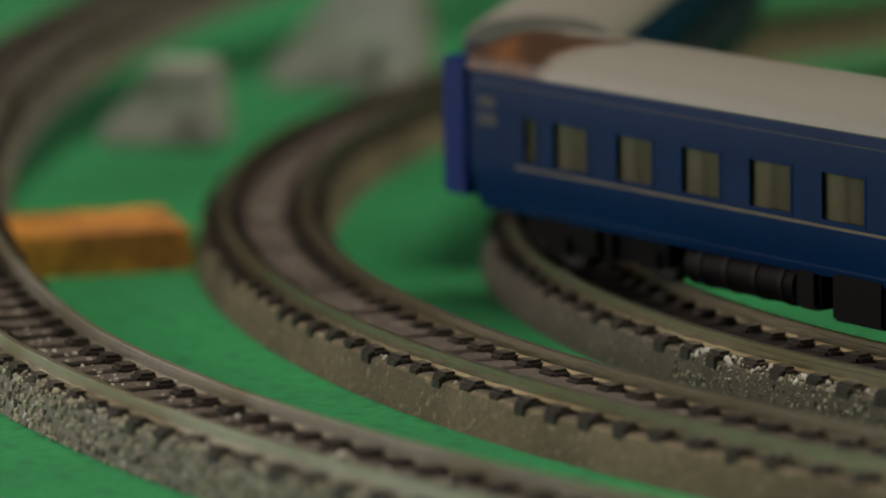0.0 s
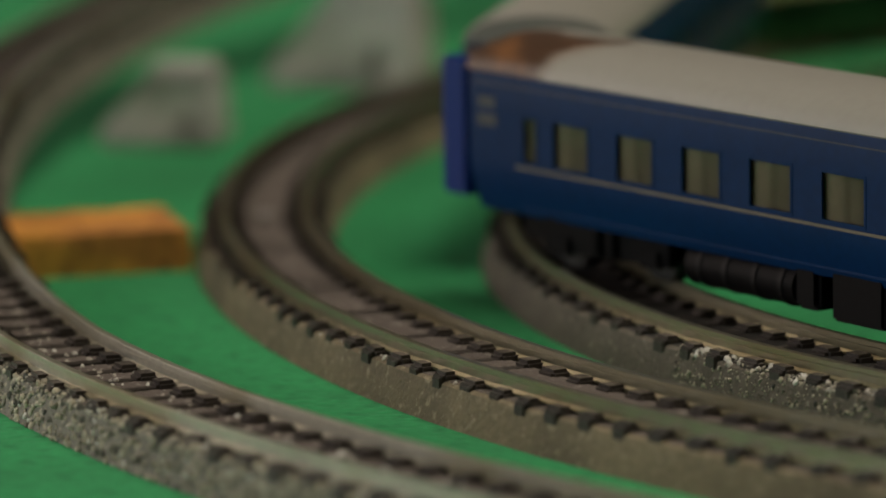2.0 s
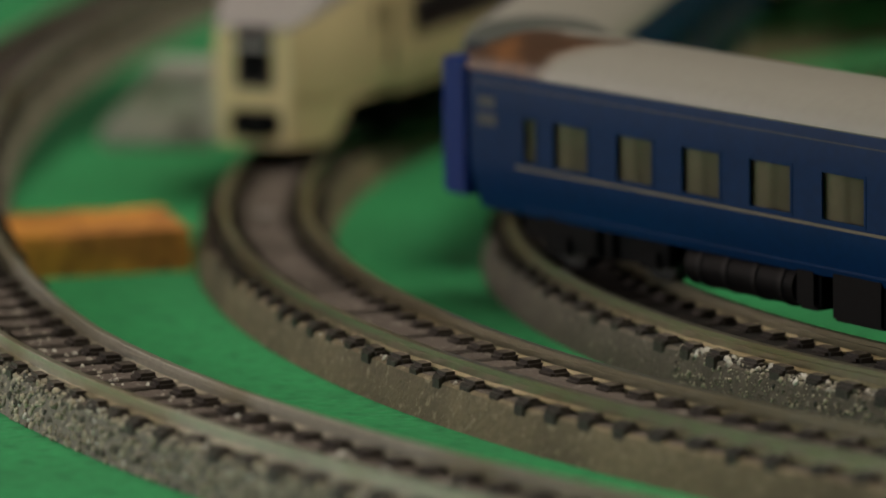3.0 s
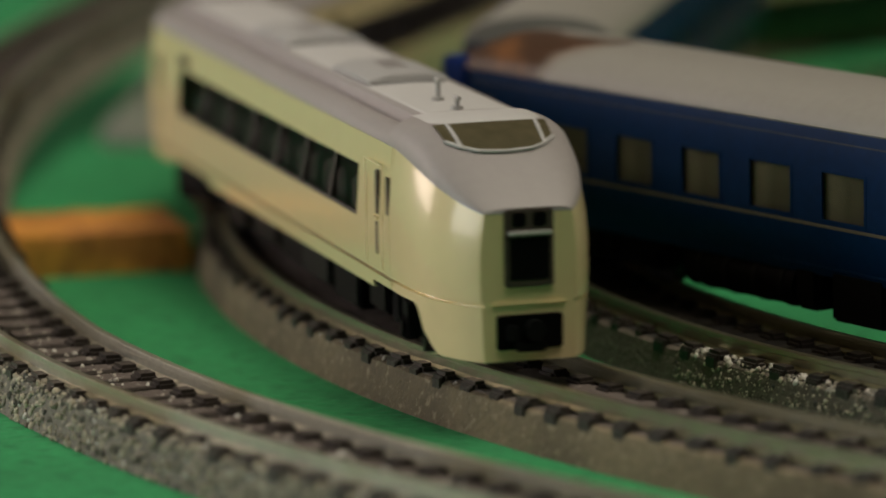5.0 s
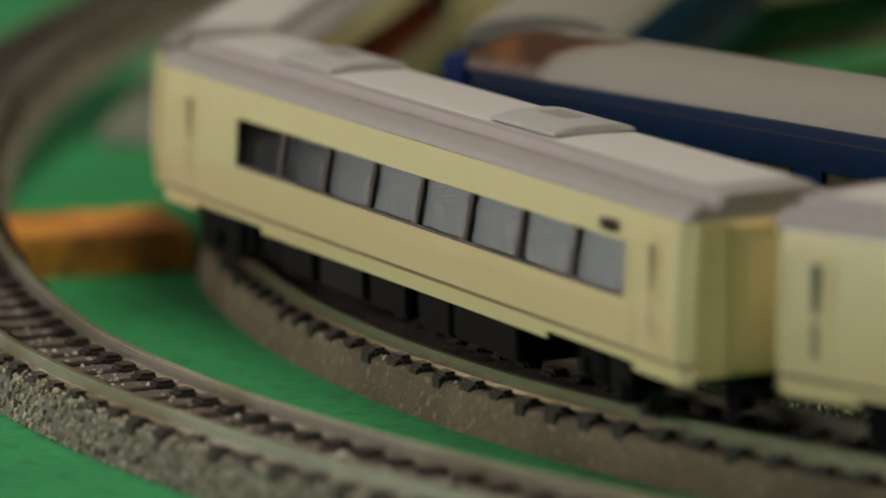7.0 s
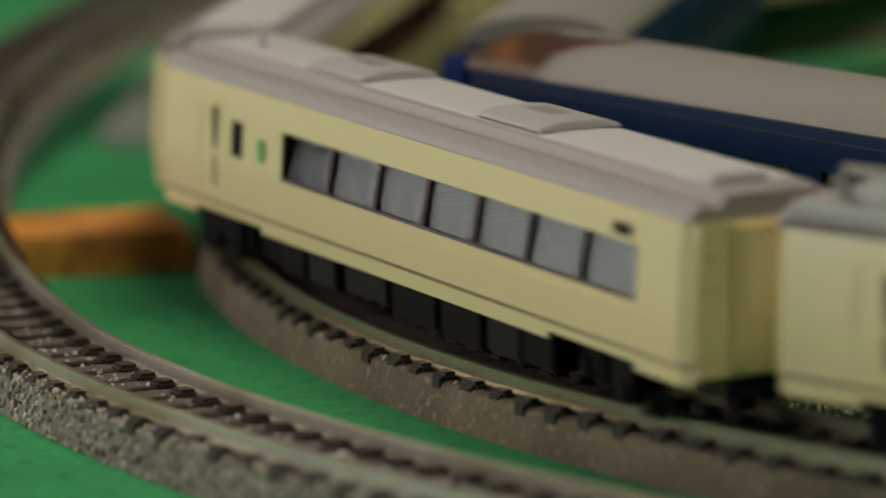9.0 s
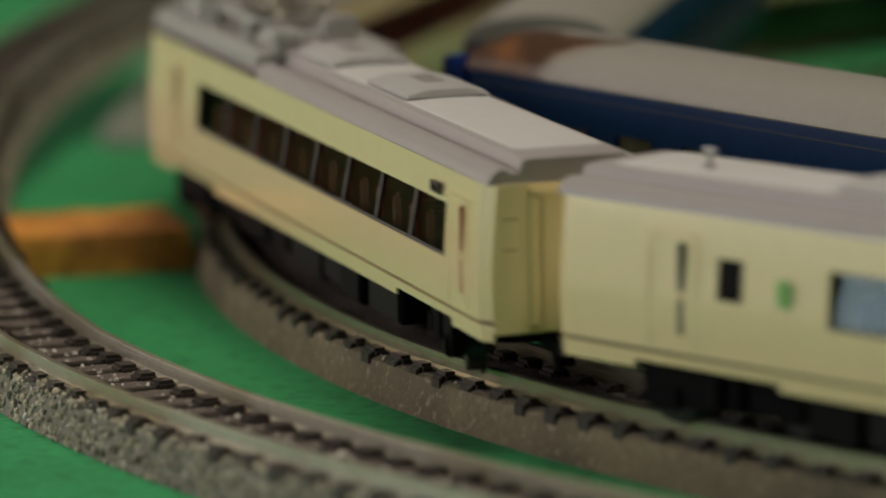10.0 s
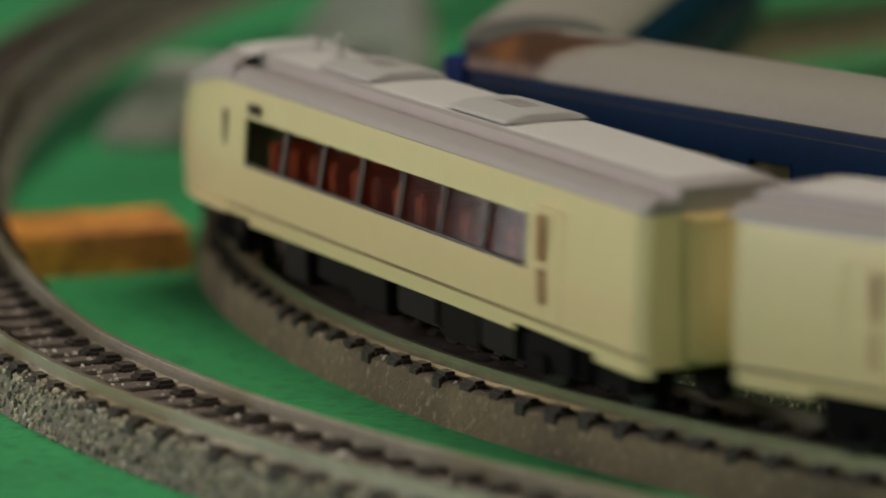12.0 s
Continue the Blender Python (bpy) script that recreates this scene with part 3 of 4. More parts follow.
def nose(parent, skirt=True, stretch=1.0):
    older = set(parent.children_recursive)
    ss = [43.5, 45.8, 48.5, 51.1, 52.9, 53.8, 54.7, 55.6, 56.9, 58.3, 59.6, 60.9, 62.3, 63.6, 64.7, 65.5, 66.0, 66.30]
    bm = bmesh.new()
    cols = []
    for s in ss:
        hw, zg, zt, zl = nose_section(s)
        zl = zl if skirt else 6.0
        b = nose_blend(s)
        fr = [(q, p + (f - p) * b) for q, p, f in ((0.0, 1.0, 0.985), (0.25, 1.014, 1.0), (0.5, 1.0, 0.995), (0.75, 0.976, 0.965), (1.0, 0.932, 0.90))]
        z6 = 7.12
        left = [(s, -hw * (0.94 if zl < 3 else 0.985), zl), (s, -hw * 0.975, z6), (s, -hw * 0.92, z6 + 0.03), (s, -hw * 0.92, z6 + 0.36)]
        left += [(s, -hw * f, 7.52 + (zg - 7.52) * q) for q, f in fr]
        cols.append(left + [(a, -b, c) for a, b, c in reversed(left)])
    vv = [[bm.verts.new(q) for q in c] for c in cols]
    half = len(cols[0]) // 2
    for i in range(len(vv) - 1):
        for j in list(range(half - 1)) + list(range(half, 2 * half - 1)):
            bm.faces.new((vv[i][j], vv[i][j + 1], vv[i + 1][j + 1], vv[i + 1][j]))
    c = vv[-1]
    for j in range(half - 1):
        bm.faces.new((c[j], c[j + 1], c[2 * half - 2 - j], c[2 * half - 1 - j]))
    part("nose", bm, CREAM, parent, "glossy cream rounded nose", angle=50)
    bm = bmesh.new()
    cols = []
    for s in [41.5, 44.0, 46.7, 48.5, 49.8, 51.1, 52.9, 54.7, 56.5, 58.3, 60.1, 61.4, 62.7, 64.1, 65.1, 65.8, 66.2, 66.34]:
        hw, zg, zt, _ = nose_section(max(s, 43.5))
        col = []
        for k in range(17):
            a = math.pi * k / 16
            cy, sy = math.cos(a), math.sin(a)
            col.append((s, -hw * (0.945 - 0.04 * nose_blend(s)) * math.copysign(abs(cy) ** 0.62, cy), zg + (zt - zg) * sy ** 0.75))
        cols.append(col)
    rings = grid_mesh(bm, cols)
    bm.faces.new(rings[-1])
    part("hood", bm, GREYROOF, parent, "warm grey sloping hood", angle=60)
    # windscreen wraps over the hood
    bm = bmesh.new()
    cols = []
    for k in range(5, 12):
        a = math.pi * k / 16
        cy, sy = math.cos(a), math.sin(a)
        edge = abs(k - 8) / 3.0
        col = []
        for q in (0.0, 0.33, 0.66, 1.0):
            s = 50.4 - 1.2 * edge ** 2 + q * (6.8 - 2.2 * edge ** 2)
            hw, zg, zt, _ = nose_section(s)
            col.append((s + 0.12, -hw * (0.945 - 0.04 * nose_blend(s)) * math.copysign(abs(cy) ** 0.62, cy), zg + (zt - zg) * sy ** 0.75 + 0.14))
        cols.append(col)
    grid_mesh(bm, cols)
    w = part("windscreen", bm, SLOT_GLASS, parent, "dark wraparound windscreen", angle=60)
    bm = bmesh.new()
    for c0, c1 in zip(cols, cols[1:]):
        rod(bm, Vector(c0[3]) + Vector((0, 0, 0.05)), Vector(c1[3]) + Vector((0, 0, 0.05)), 0.2, 6)
    part("windscreen_trim", bm, PALEROOF, w)
    for k in (1, 5):
        bm = bmesh.new()
        for c0, c1 in zip(cols[k], cols[k][1:]):
            rod(bm, Vector(c0) + Vector((0, 0, 0.05)), Vector(c1) + Vector((0, 0, 0.05)), 0.17, 6)
        part("windscreen_pillar", bm, PALEROOF, w)
    # pale canopy over the cab, running on from the roof deck
    bm = bmesh.new()
    cols = []
    for s, up in ((42.0, 0.02), (43.0, 0.16), (46.0, 0.2), (48.0, 0.2), (49.4, 0.16), (50.3, 0.02)):
        hw, zg, zt, _ = nose_section(max(s, 43.5))
        col = []
        for k in range(9):
            a = math.pi * (5.0 + 6.0 * k / 8) / 16
            cy, sy = math.cos(a), math.sin(a)
            bow = 1.2 * ((k - 4) / 4) ** 2
            col.append((s - bow, -hw * (0.945 - 0.04 * nose_blend(s)) * math.copysign(abs(cy) ** 0.62, cy), zg + (zt - zg) * sy ** 0.75 + up * (0.3 if k in (0, 8) else 1.0)))
        cols.append(col)
    grid_mesh(bm, cols)
    part("cab_canopy", bm, PALEROOF, parent, "pale domed cab roof", angle=60)
    # front panel with lamps, coupler opening
    panel = part("front_panel", boxed(65.80, 66.75, -2.6, 2.6, 9.0, 17.0, bevel=0.2), SLOT, parent, "dark recessed front lamp and sign panel")
    part("sign_glass", boxed(66.60, 66.82, -2.2, 2.2, 9.7, 14.2, bevel=0.1), BLACK, panel)
    part("bracket", boxed(66.60, 67.20, -2.3, 2.3, 14.35, 14.8, bevel=0.1), PALEROOF, panel)
    for y in (-1.1, 1.1):
        part("headlamp", boxed(66.60, 66.95, y - 0.75, y + 0.75, 15.2, 16.7, bevel=0.25), BLACK, panel)
    cp = part("coupler_box", boxed(65.60, 66.70, -3.5, 3.5, 2.6, 6.2, bevel=0.2), BLACK, parent, "black coupler opening")
    bm = bmesh.new()
    rod(bm, (66.40, 0.4, 4.6), (67.80, 0.4, 4.6), 1.1, 12)
    box(bm, 66.40, 67.60, -2.6, -1.4, 3.6, 5.2, bevel=0.2)
    box(bm, 66.40, 67.40, -1.6, 1.6, 2.4, 3.4, bevel=0.2)
    part("coupler", bm, DARKGREY, cp)
    lip = bmesh.new()
    box(lip, 66.10, 66.55, -3.9, 3.9, 7.1, 7.5, bevel=0.12)
    part("front_ledge", lip, CREAM, parent)
    # the nose as a whole is a little shorter than its sections
    for ob in set(parent.children_recursive) - older:
        for v in ob.data.vertices:
            if v.co.x > 0.0435:
                v.co.x = 0.0435 + (v.co.x - 0.0435) * stretch


SLOT_GLASS = mat("windscreen_smoked", (0.10, 0.087, 0.05), 0.2, vary=0.25, scale=180, fine=600, bump=0.0, spec=0.25)


def express_car(label, kind, strip, panes, doors, sign, units, seats, seed, slot=None):
    car = thing("express_train_car", label, "train car", group="cars of the express train")
    lead = kind in ("lead", "tail")
    x1 = 43.5 if lead else 66.0
    flip = kind == "tail"
    f = (lambda a: -a) if flip else (lambda a: a)
    xa, xb = strip
    fl = 1 if flip else -1
    # in the car's own space the nose points to +x; the tail car is turned round as a whole
    sx = sorted((f(xa), f(xb)))
    holes = [(sx[0], sx[1], Z_STRIP[0], Z_STRIP[1], 0)]
    if kind == "service":
        holes.append((-43.9, -40.8, 13.4, 17.3, 0))
    cuts = [(-BOGIE_X - 9, -BOGIE_X + 10), (BOGIE_X - 10, BOGIE_X + 9)]
    cuts = [c for c in cuts if c[0] < x1 - 4]
    cuts = [(a, min(b, x1 if lead else x1 - 2.6)) for a, b in cuts]
    bm, _ = shell(-66.0, x1, holes, cuts, SIDE, ends=(1, 0 if lead else 1))
    solid(part("body", bm, CREAM, car, "glossy cream body side", angle=28), 0.2)
    solid(part("end_wall", end_wall(-66.0, SIDE), CREAM, car), -0.5)
    end_fittings(car, -66.0, -1)
    # dark brown strip inside the side groove stands in for its shade
    for y in (-8.78, 8.78):
        part("groove_shade", boxed(-65.0, x1 - 0.2, y - 0.06, y + 0.06, 7.16, 7.46), SLOT, car, smooth=False)
    if not lead:
        solid(part("end_wall", end_wall(66.0, SIDE), CREAM, car), 0.5)
        end_fittings(car, 66.0, 1)
    rx1 = 43.0 if lead else 66.0
    roof_part("roof", ROOF + [(0.0, 24.1)], -66.0, rx1, GREYROOF, car, 0.15, "matt warm grey roof")
    d0 = -63.0 if kind != "panto" else -18.2
    roof_part("roof_deck", DECK, d0, 44.0 if lead else 62.5, PALEROOF, car, 0.85, "pale raised roof deck")
    for u in units:
        cooling_unit(f(u), car)
    for y in ((-HW, HW)):
        glazing_side(car, sx, panes, y)
    seat_rows(car, sx, seats)
    for d in doors:
        for y in (-HW, HW):
            side_door(car, f(d), y, slot)
    if sign is not None:
        for y in (-HW, HW):
            ys = y + (0.15 if y < 0 else -0.15)
            part("destination_sign", boxed(f(sign) - 1.6, f(sign) + 1.6, ys - 0.15, ys + 0.15, 18.35, 19.6, bevel=0.1), SLOT, car, "small dark destination sign")
            part("sign_glass", boxed(f(sign) - 1.2, f(sign) + 1.2, ys - 0.2, ys + 0.2, 18.6, 19.35, bevel=0.08), BLACK, car)
    if kind == "service":
        for y in (-HW, HW):
            lean = Matrix.Translation((0, y * 0.972, 15.35)) @ Matrix.Rotation(math.copysign(radians(4.3), y), 4, 'X')
            part("small_window", boxed(-43.95, -40.75, -0.1, 0.1, -2.0, 2.0, m=lean), BLACK, car, smooth=False)
            bm = bmesh.new()
            for z, w in ((13.6, 0.75), (14.3, 0.85), (15.0, 0.95), (15.6, 0.65)):
                box(bm, -35.2 - w, -35.2 + w, y * 1.004 - 0.08, y * 1.004 + 0.08, z, z + 0.62)
            part("car_mark", bm, MARK, car, "small green car mark", smooth=False)
    if lead:
        nose(car, skirt=not flip, stretch=1.0 if flip else 0.79)
        aerial(car, 33.0)
        aerial(car, 40.0, h=1.4)
        for y in (-9.45, 9.45):
            part("cab_side_window", boxed(42.2, 43.1, y - 0.12, y + 0.12, 13.9, 18.0, bevel=0.08), SLOT, car)
    elif kind == "service":
        aerial(car, -52.0, y=-2.0, h=1.9)
    if kind == "panto":
        part("roof_well", boxed(-64.5, -18.5, -8.7, 8.7, 22.6, 23.9, bevel=0.3), SILVER, car)
        for y in (-9.0, 9.0):
            part("well_edge", boxed(-65.0, -18.0, y - 0.3, y + 0.3, 21.35, 21.9, bevel=0.15), SLOT, car)
        pantograph(car, -41.0)
        part("arrester_box", boxed(-58.5, -49.0, -7.6, -3.2, 23.8, 26.4, bevel=1.15), SILVER, car)
        part("arrester_box", boxed(-56.0, -50.5, -1.5, 3.0, 23.8, 27.8, bevel=0.6), PALEROOF, car)
        part("arrester_box", boxed(-28.0, -21.0, -6.5, -1.5, 23.8, 26.0, bevel=0.9), SILVER, car)
        part("arrester_box", boxed(-24.5, -21.5, 0.5, 4.5, 23.8, 27.4, bevel=0.4), SILVER, car)
        part("cable_bar", boxed(-60.0, -46.0, -6.4, -5.6, 26.9, 27.4, bevel=0.15), BRASS, car)
        for k, (x, y) in enumerate(((-60, -6.0), (-46.5, -6.0), (-29.5, -6.5), (-31, 5), (-59, 5.5), (-18.5, -6))):
            bm = bmesh.new()
            for j in range(4):
                rod(bm, (x, y, 23.8 + j * 0.7), (x, y, 24.3 + j * 0.7), 0.95 - 0.1 * j, 10)
            rod(bm, (x, y, 26.4), (x + 4, y * 0.4, 26.6), 0.2)
            part("insulator", bm, SILVER, car)
    elif not lead:
        part("roof_box", boxed(59.0, 63.5, -5.0, 1.0, 23.4, 25.2, bevel=0.4), PALEROOF, car) if kind == "service" else None
    bogie(-BOGIE_X, car, YAW)
    bogie(BOGIE_X - (5.8 if lead and not flip else 0.0), car, -YAW)
    underfloor(car, seed, 46 if lead else 65)
    return car


def glazing_side(car, sx, n, y):
    sgn = -1 if y < 0 else 1
    za, zb = Z_STRIP
    xa, xb = sx
    # the band leans inwards with the body side; and the panes sit close behind it
    mid_z = (za + zb) / 2
    m = Matrix.Translation((0, sgn * (HW - 0.80), mid_z)) @ Matrix.Rotation(sgn * radians(11.0), 4, 'X')
    mp = Matrix.Translation((0, sgn * (HW - 1.02), mid_z)) @ Matrix.Rotation(sgn * radians(11.0), 4, 'X')
    hz = (zb - za) / 2 + 0.1
    step = (xb - xa) / n
    bm = bmesh.new()
    box(bm, xa, xb, -0.2, 0.2, hz - 0.35, hz, m=m)
    box(bm, xa, xb, -0.2, 0.2, -hz, -hz + 0.35, m=m)
    for i in range(n + 1):
        xx = xa + i * step
        w = 0.42 if 0 < i < n else 0.3
        box(bm, max(xa, xx - w), min(xb, xx + w), -0.22, 0.22, -hz + 0.35, hz - 0.35, m=m)
    wf = part("window_band", bm, BAND, car, "black window band frame", smooth=False)
    for i in range(n):
        bm = boxed(xa + i * step - (0 if i else 4.0), xa + (i + 1) * step + (0 if i < n - 1 else 4.0), -0.08, 0.08, -hz - 0.2, hz + 0.2, m=mp)
        bm.normal_update()
        bmesh.ops.delete(bm, geom=[f for f in bm.faces if abs(f.normal.x) > 0.9], context='FACES_ONLY')
        part("pane", bm, GLASS, wf, smooth=False)


def seat_rows(car, sx, seats):
    part("cabin_floor", boxed(-63, 43, -8.4, 8.4, 7.5, 8.2), INNER, car, smooth=False)
    for sgn in (-1, 1):
        bm = bmesh.new()
        xx = sx[0] + 1.5
        y0, y1 = sorted((sgn * 2.4, sgn * 7.6))
        while xx < sx[1] - 4:
            box(bm, xx, xx + 1.3, y0, y1, 8.1, 15.2, bevel=0.4)
            box(bm, xx, xx + 4.4, y0, y1, 8.1, 10.8, bevel=0.3)
            xx += 5.9
        part("seat_row", bm, seats, car)


# ---- the blue sleeper train ----
COACH_SIDE = [(5.3, 8.1), (6.4, 8.55), (7.6, 8.98), (9.2, 9.42), (10.6, 9.65), (11.7, 9.65), (16.9, 9.65), (20.0, 9.6), (21.4, 9.3)]
COACH_ROOF = [(9.3, 21.3), (9.45, 21.5), (9.2, 22.4), (8.3, 23.3), (6.6, 24.3), (4.2, 24.9), (1.8, 25.15), (0.0, 25.2)]


def coach_window(car, xa, xb, y, curtain=True):
    za, zb = 11.7, 16.9
    sgn = -1 if y < 0 else 1
    bm = bmesh.new()
    o = 0.06
    for a, b, c, d in ((xa - 0.2, xb + 0.2, zb - 0.12, zb + 0.2), (xa - 0.2, xb + 0.2, za - 0.22, za + 0.1), (xa - 0.2, xa + 0.14, za + 0.1, zb - 0.12), (xb - 0.14, xb + 0.2, za + 0.1, zb - 0.12)):
        box(bm, a, b, y - 0.12 if y > 0 else y - o, y + o if y > 0 else y + 0.12, c, d)
    w = part("window", bm, BLUE, car, smooth=False)
    yi = y - sgn * 0.34
    part("pane", boxed(xa, xb, yi - 0.06, yi + 0.06, za, zb), GLASS_COACH, w, smooth=False)
    if curtain:
        bm = bmesh.new()
        yc = y - sgn * 0.47
        n = 18
        cols = []
        for i in range(n + 1):
            q = i / n
            x = xa - 3.0 + (xb - xa + 3.4) * q
            fold = 0.10 * math.sin(i * 2.3) + (0.0 if q < 0.5 else 1.7 * (q - 0.5) / 0.5) - 0.05 * math.exp(-((q - 0.56) / 0.05) ** 2)
            cols.append([(x, yc - sgn * fold, za - 0.8), (x, yc - sgn * fold, zb + 0.6)])
        grid_mesh(bm, cols)
        c = part("curtain", bm, CURTAIN, w)
        solid(c, 0.12)


def blue_coach(m):
    car = thing("sleeper_coach", "dark blue sleeper coach with grey roof and rust-stained end", "train car", m, group="coaches of the blue train")
    # x is measured from the near end of the side
    x0 = -66.5
    wins = [(x0 + a, x0 + b) for a, b in ((17.0, 23.5), (28.6, 35.2), (40.25, 47.0), (51.9, 59.0), (63.95, 71.05), (76.0, 83.1), (88.0, 95.1), (100.0, 107.1))]
    narrow = (x0 + 11.4, x0 + 14.0)
    holes = [(a, b, 11.7, 16.9, 0) for a, b in wins + [narrow]]
    bm, _ = shell(x0, 66.5, holes, [], COACH_SIDE)
    solid(part("body", bm, BLUE, car, "dark blue painted body side", angle=28), 0.3)
    for x, s in ((x0, -0.5), (66.5, 0.5)):
        solid(part("end_wall", end_wall(x, COACH_SIDE), BLUE, car), s)
    roof_part("roof", COACH_ROOF, x0 + 0.2, 66.3, COACHROOF, car, 0.12, "grey beige arched roof")
    for a, b in wins:
        for y in (-9.65, 9.65):
            coach_window(car, a, b, y)
    for y in (-9.65, 9.65):
        coach_window(car, *narrow, y)
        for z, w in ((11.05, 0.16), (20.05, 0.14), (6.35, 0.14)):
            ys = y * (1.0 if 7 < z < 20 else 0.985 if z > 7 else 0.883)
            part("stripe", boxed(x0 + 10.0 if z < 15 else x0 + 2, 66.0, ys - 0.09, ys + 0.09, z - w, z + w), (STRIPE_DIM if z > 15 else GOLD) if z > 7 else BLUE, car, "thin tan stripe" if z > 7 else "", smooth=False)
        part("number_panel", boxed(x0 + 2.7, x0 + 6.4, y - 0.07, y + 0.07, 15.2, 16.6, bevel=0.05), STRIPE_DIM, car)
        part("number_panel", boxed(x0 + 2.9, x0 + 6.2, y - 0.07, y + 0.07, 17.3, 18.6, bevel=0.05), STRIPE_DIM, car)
    # inside: corridor wall close behind the curtains
    part("corridor_wall", boxed(x0 + 2, 64, -4.2, -3.6, 7.4, 21.0), INNER, car, smooth=False)
    part("corridor_wall", boxed(x0 + 2, 64, 3.6, 4.2, 7.4, 21.0), INNER, car, smooth=False)
    part("floor_pan", boxed(x0 + 1, 65.5, -7.5, 7.5, 5.2, 7.2), BLACK, car, smooth=False)
    part("end_door", boxed(x0 - 2.2, x0 + 0.2, -5.2, 5.2, 6.4, 22.2, bevel=0.5), BLUE_END, car, "bright blue gangway diaphragm")
    part("end_post", boxed(x0 - 4.9, x0 - 0.05, -9.3, -6.3, 6.4, 22.4, bevel=0.4), BLUE_END, car, "bright blue end post")
    part("end_cap", boxed(x0 - 2.6, x0 + 0.4, -7.8, 7.8, 22.2, 23.2, bevel=0.4), COACHROOF, car)
    # underframe
    bm = bmesh.new()
    rod(bm, (x0 + 39, -6.0, 3.4), (x0 + 57.5, -6.0, 3.4), 2.4, 20)
    tank = part("air_tank", bm, BLACK, car)
    for x in (41.5, 46, 51, 55.5):
        bm = bmesh.new()
        rod(bm, (x0 + x - 0.35, -6.0, 3.4), (x0 + x + 0.35, -6.0, 3.4), 2.55, 20)
        part("tank_band", bm, DARKGREY, tank)
    part("equipment_box", boxed(x0 + 57.5, x0 + 61.5, -8.2, -2.5, 1.2, 6.2, bevel=0.6), BLACK, car)
    part("equipment_box", boxed(x0 + 64.0, x0 + 72.5, -8.4, 2, 0.7, 6.2, bevel=0.35), BLACK, car)
    part("equipment_box", boxed(x0 + 74.5, x0 + 84, -8.4, 4, 1.4, 6.2, bevel=0.35), BLACK, car)
    part("equipment_box", boxed(x0 + 38, x0 + 58, 2, 7.5, 4.0, 6.2, bevel=0.35), BLACK, car)
    part("underframe", boxed(x0 + 3, x0 + 130, -3.5, 3.5, 1.6, 5.6, bevel=0.3), BLACK, car)
    bogie(-44.0, car, 8)
    bogie(48.0, car, 0)
    return car


# ---- loose things on the board ----
def cork_block():
    bm = boxed(-20, 16.4, -9.5, 9, 0, 5.0, bevel=0.0)
    bmesh.ops.subdivide_edges(bm, edges=bm.edges, cuts=9, use_grid_fill=True)
    for v in bm.verts:
        v.co += 0.35 * Vector(noise.noise_vector(v.co * 0.45)) * (1 if v.co.z > 0.1 else 0)
        if v.co.z < 0.1:
            v.co.z = 0
    ob = tagged(obj("cork_block", bm, CORK, angle=50), "orange-brown cork block lying on the green board", "block")
    ob.matrix_world = pose(-48.7 * MM, 626.3 * MM, 0, 0, 0, 14)
    return ob


def pier(u, label, r0, r1, h):
    """A thick-legged concrete support with a small opening, standing along the inner edge of the climbing line."""
    q, t = OUTER.at(u)
    p = thing("pier", label, "pier", pose(q.x * MM, q.y * MM, 0, 0, 0, math.degrees(math.atan2(t.y, t.x)) - 90), group="piers of the climbing track")
    w = r1 - r0
    part("foot", boxed(r0, r1, -6, 6, 0, 2.2, bevel=0.6), ROCK, p)
    for a0, a1, b0, b1 in ((r0 + 0.0 * w, r0 + 0.18 * w, r0 + 0.02 * w, r0 + 0.30 * w), (r0 + 0.36 * w, r0 + 1.0 * w, r0 + 0.10 * w, r0 + 0.62 * w)):
        bm = bmesh.new()
        grid_mesh(bm, [[(a0, -4.4, 2.0), (b0, -3.2, h - 2.0)], [(a1, -4.4, 2.0), (b1, -3.2, h - 2.0)], [(a1, 4.4, 2.0), (b1, 3.2, h - 2.0)], [(a0, 4.4, 2.0), (b0, 3.2, h - 2.0)]], closed=True)
        bmesh.ops.subdivide_edges(bm, edges=bm.edges, cuts=4, use_grid_fill=True)
        for v in bm.verts:
            v.co += 0.4 * Vector(noise.noise_vector(v.co * 0.35 + Vector((u, 0, 0))))
        part("leg", bm, ROCK, p)
    part("cap", boxed(r0, r0 + 0.64 * w, -4.0, 4.0, h - 3.0, h, bevel=1.2), ROCK, p)
    return p


def ceiling_lamp():
    lamp = thing("ceiling_lamp", "long white ceiling lamp over the layout", "lamp", pose(0.36, 0.44, 1.54))
    part("housing", boxed(-650, 650, -440, 440, 12, 100, bevel=8), CEIL, lamp)


build_room()
mid_track = build_track(MID, "curved model railway track on a tan moulded roadbed", ROADBED, -1620, 900, -420, 140, 5.3, bed_top=4.53)
build_track(OUTER, "outer curved model track with speckled grey ballast", ROADBED_GREY, -1500, 700, -420, 200, 5.3, rail_mat=RAIL_DULL)
build_track(INNER_LINE, "inner curved model track with patches of loose ballast", ROADBED_INNER, -1100, 900, -300, 140, 5.3, bed_mat=BED_SHADED)
screw_at = MID.at(-166.4)[0]
screw = bmesh.new()
rod(screw, (screw_at.x, screw_at.y, 4.1), (screw_at.x, screw_at.y, 4.75), 0.95, 16)
part("track_screw", screw, SILVER, mid_track, "pale round screw head")
SIDE_BAND = [(6.3, 8.7), (7.2, 8.7)]
grains("loose_ballast", strewn(OUTER, -190, 70, 4600, 0.14, 0.55, 3, SIDE_BAND), STONE_MIX, "grey and tan ballast grains glued on the outer track", 31)
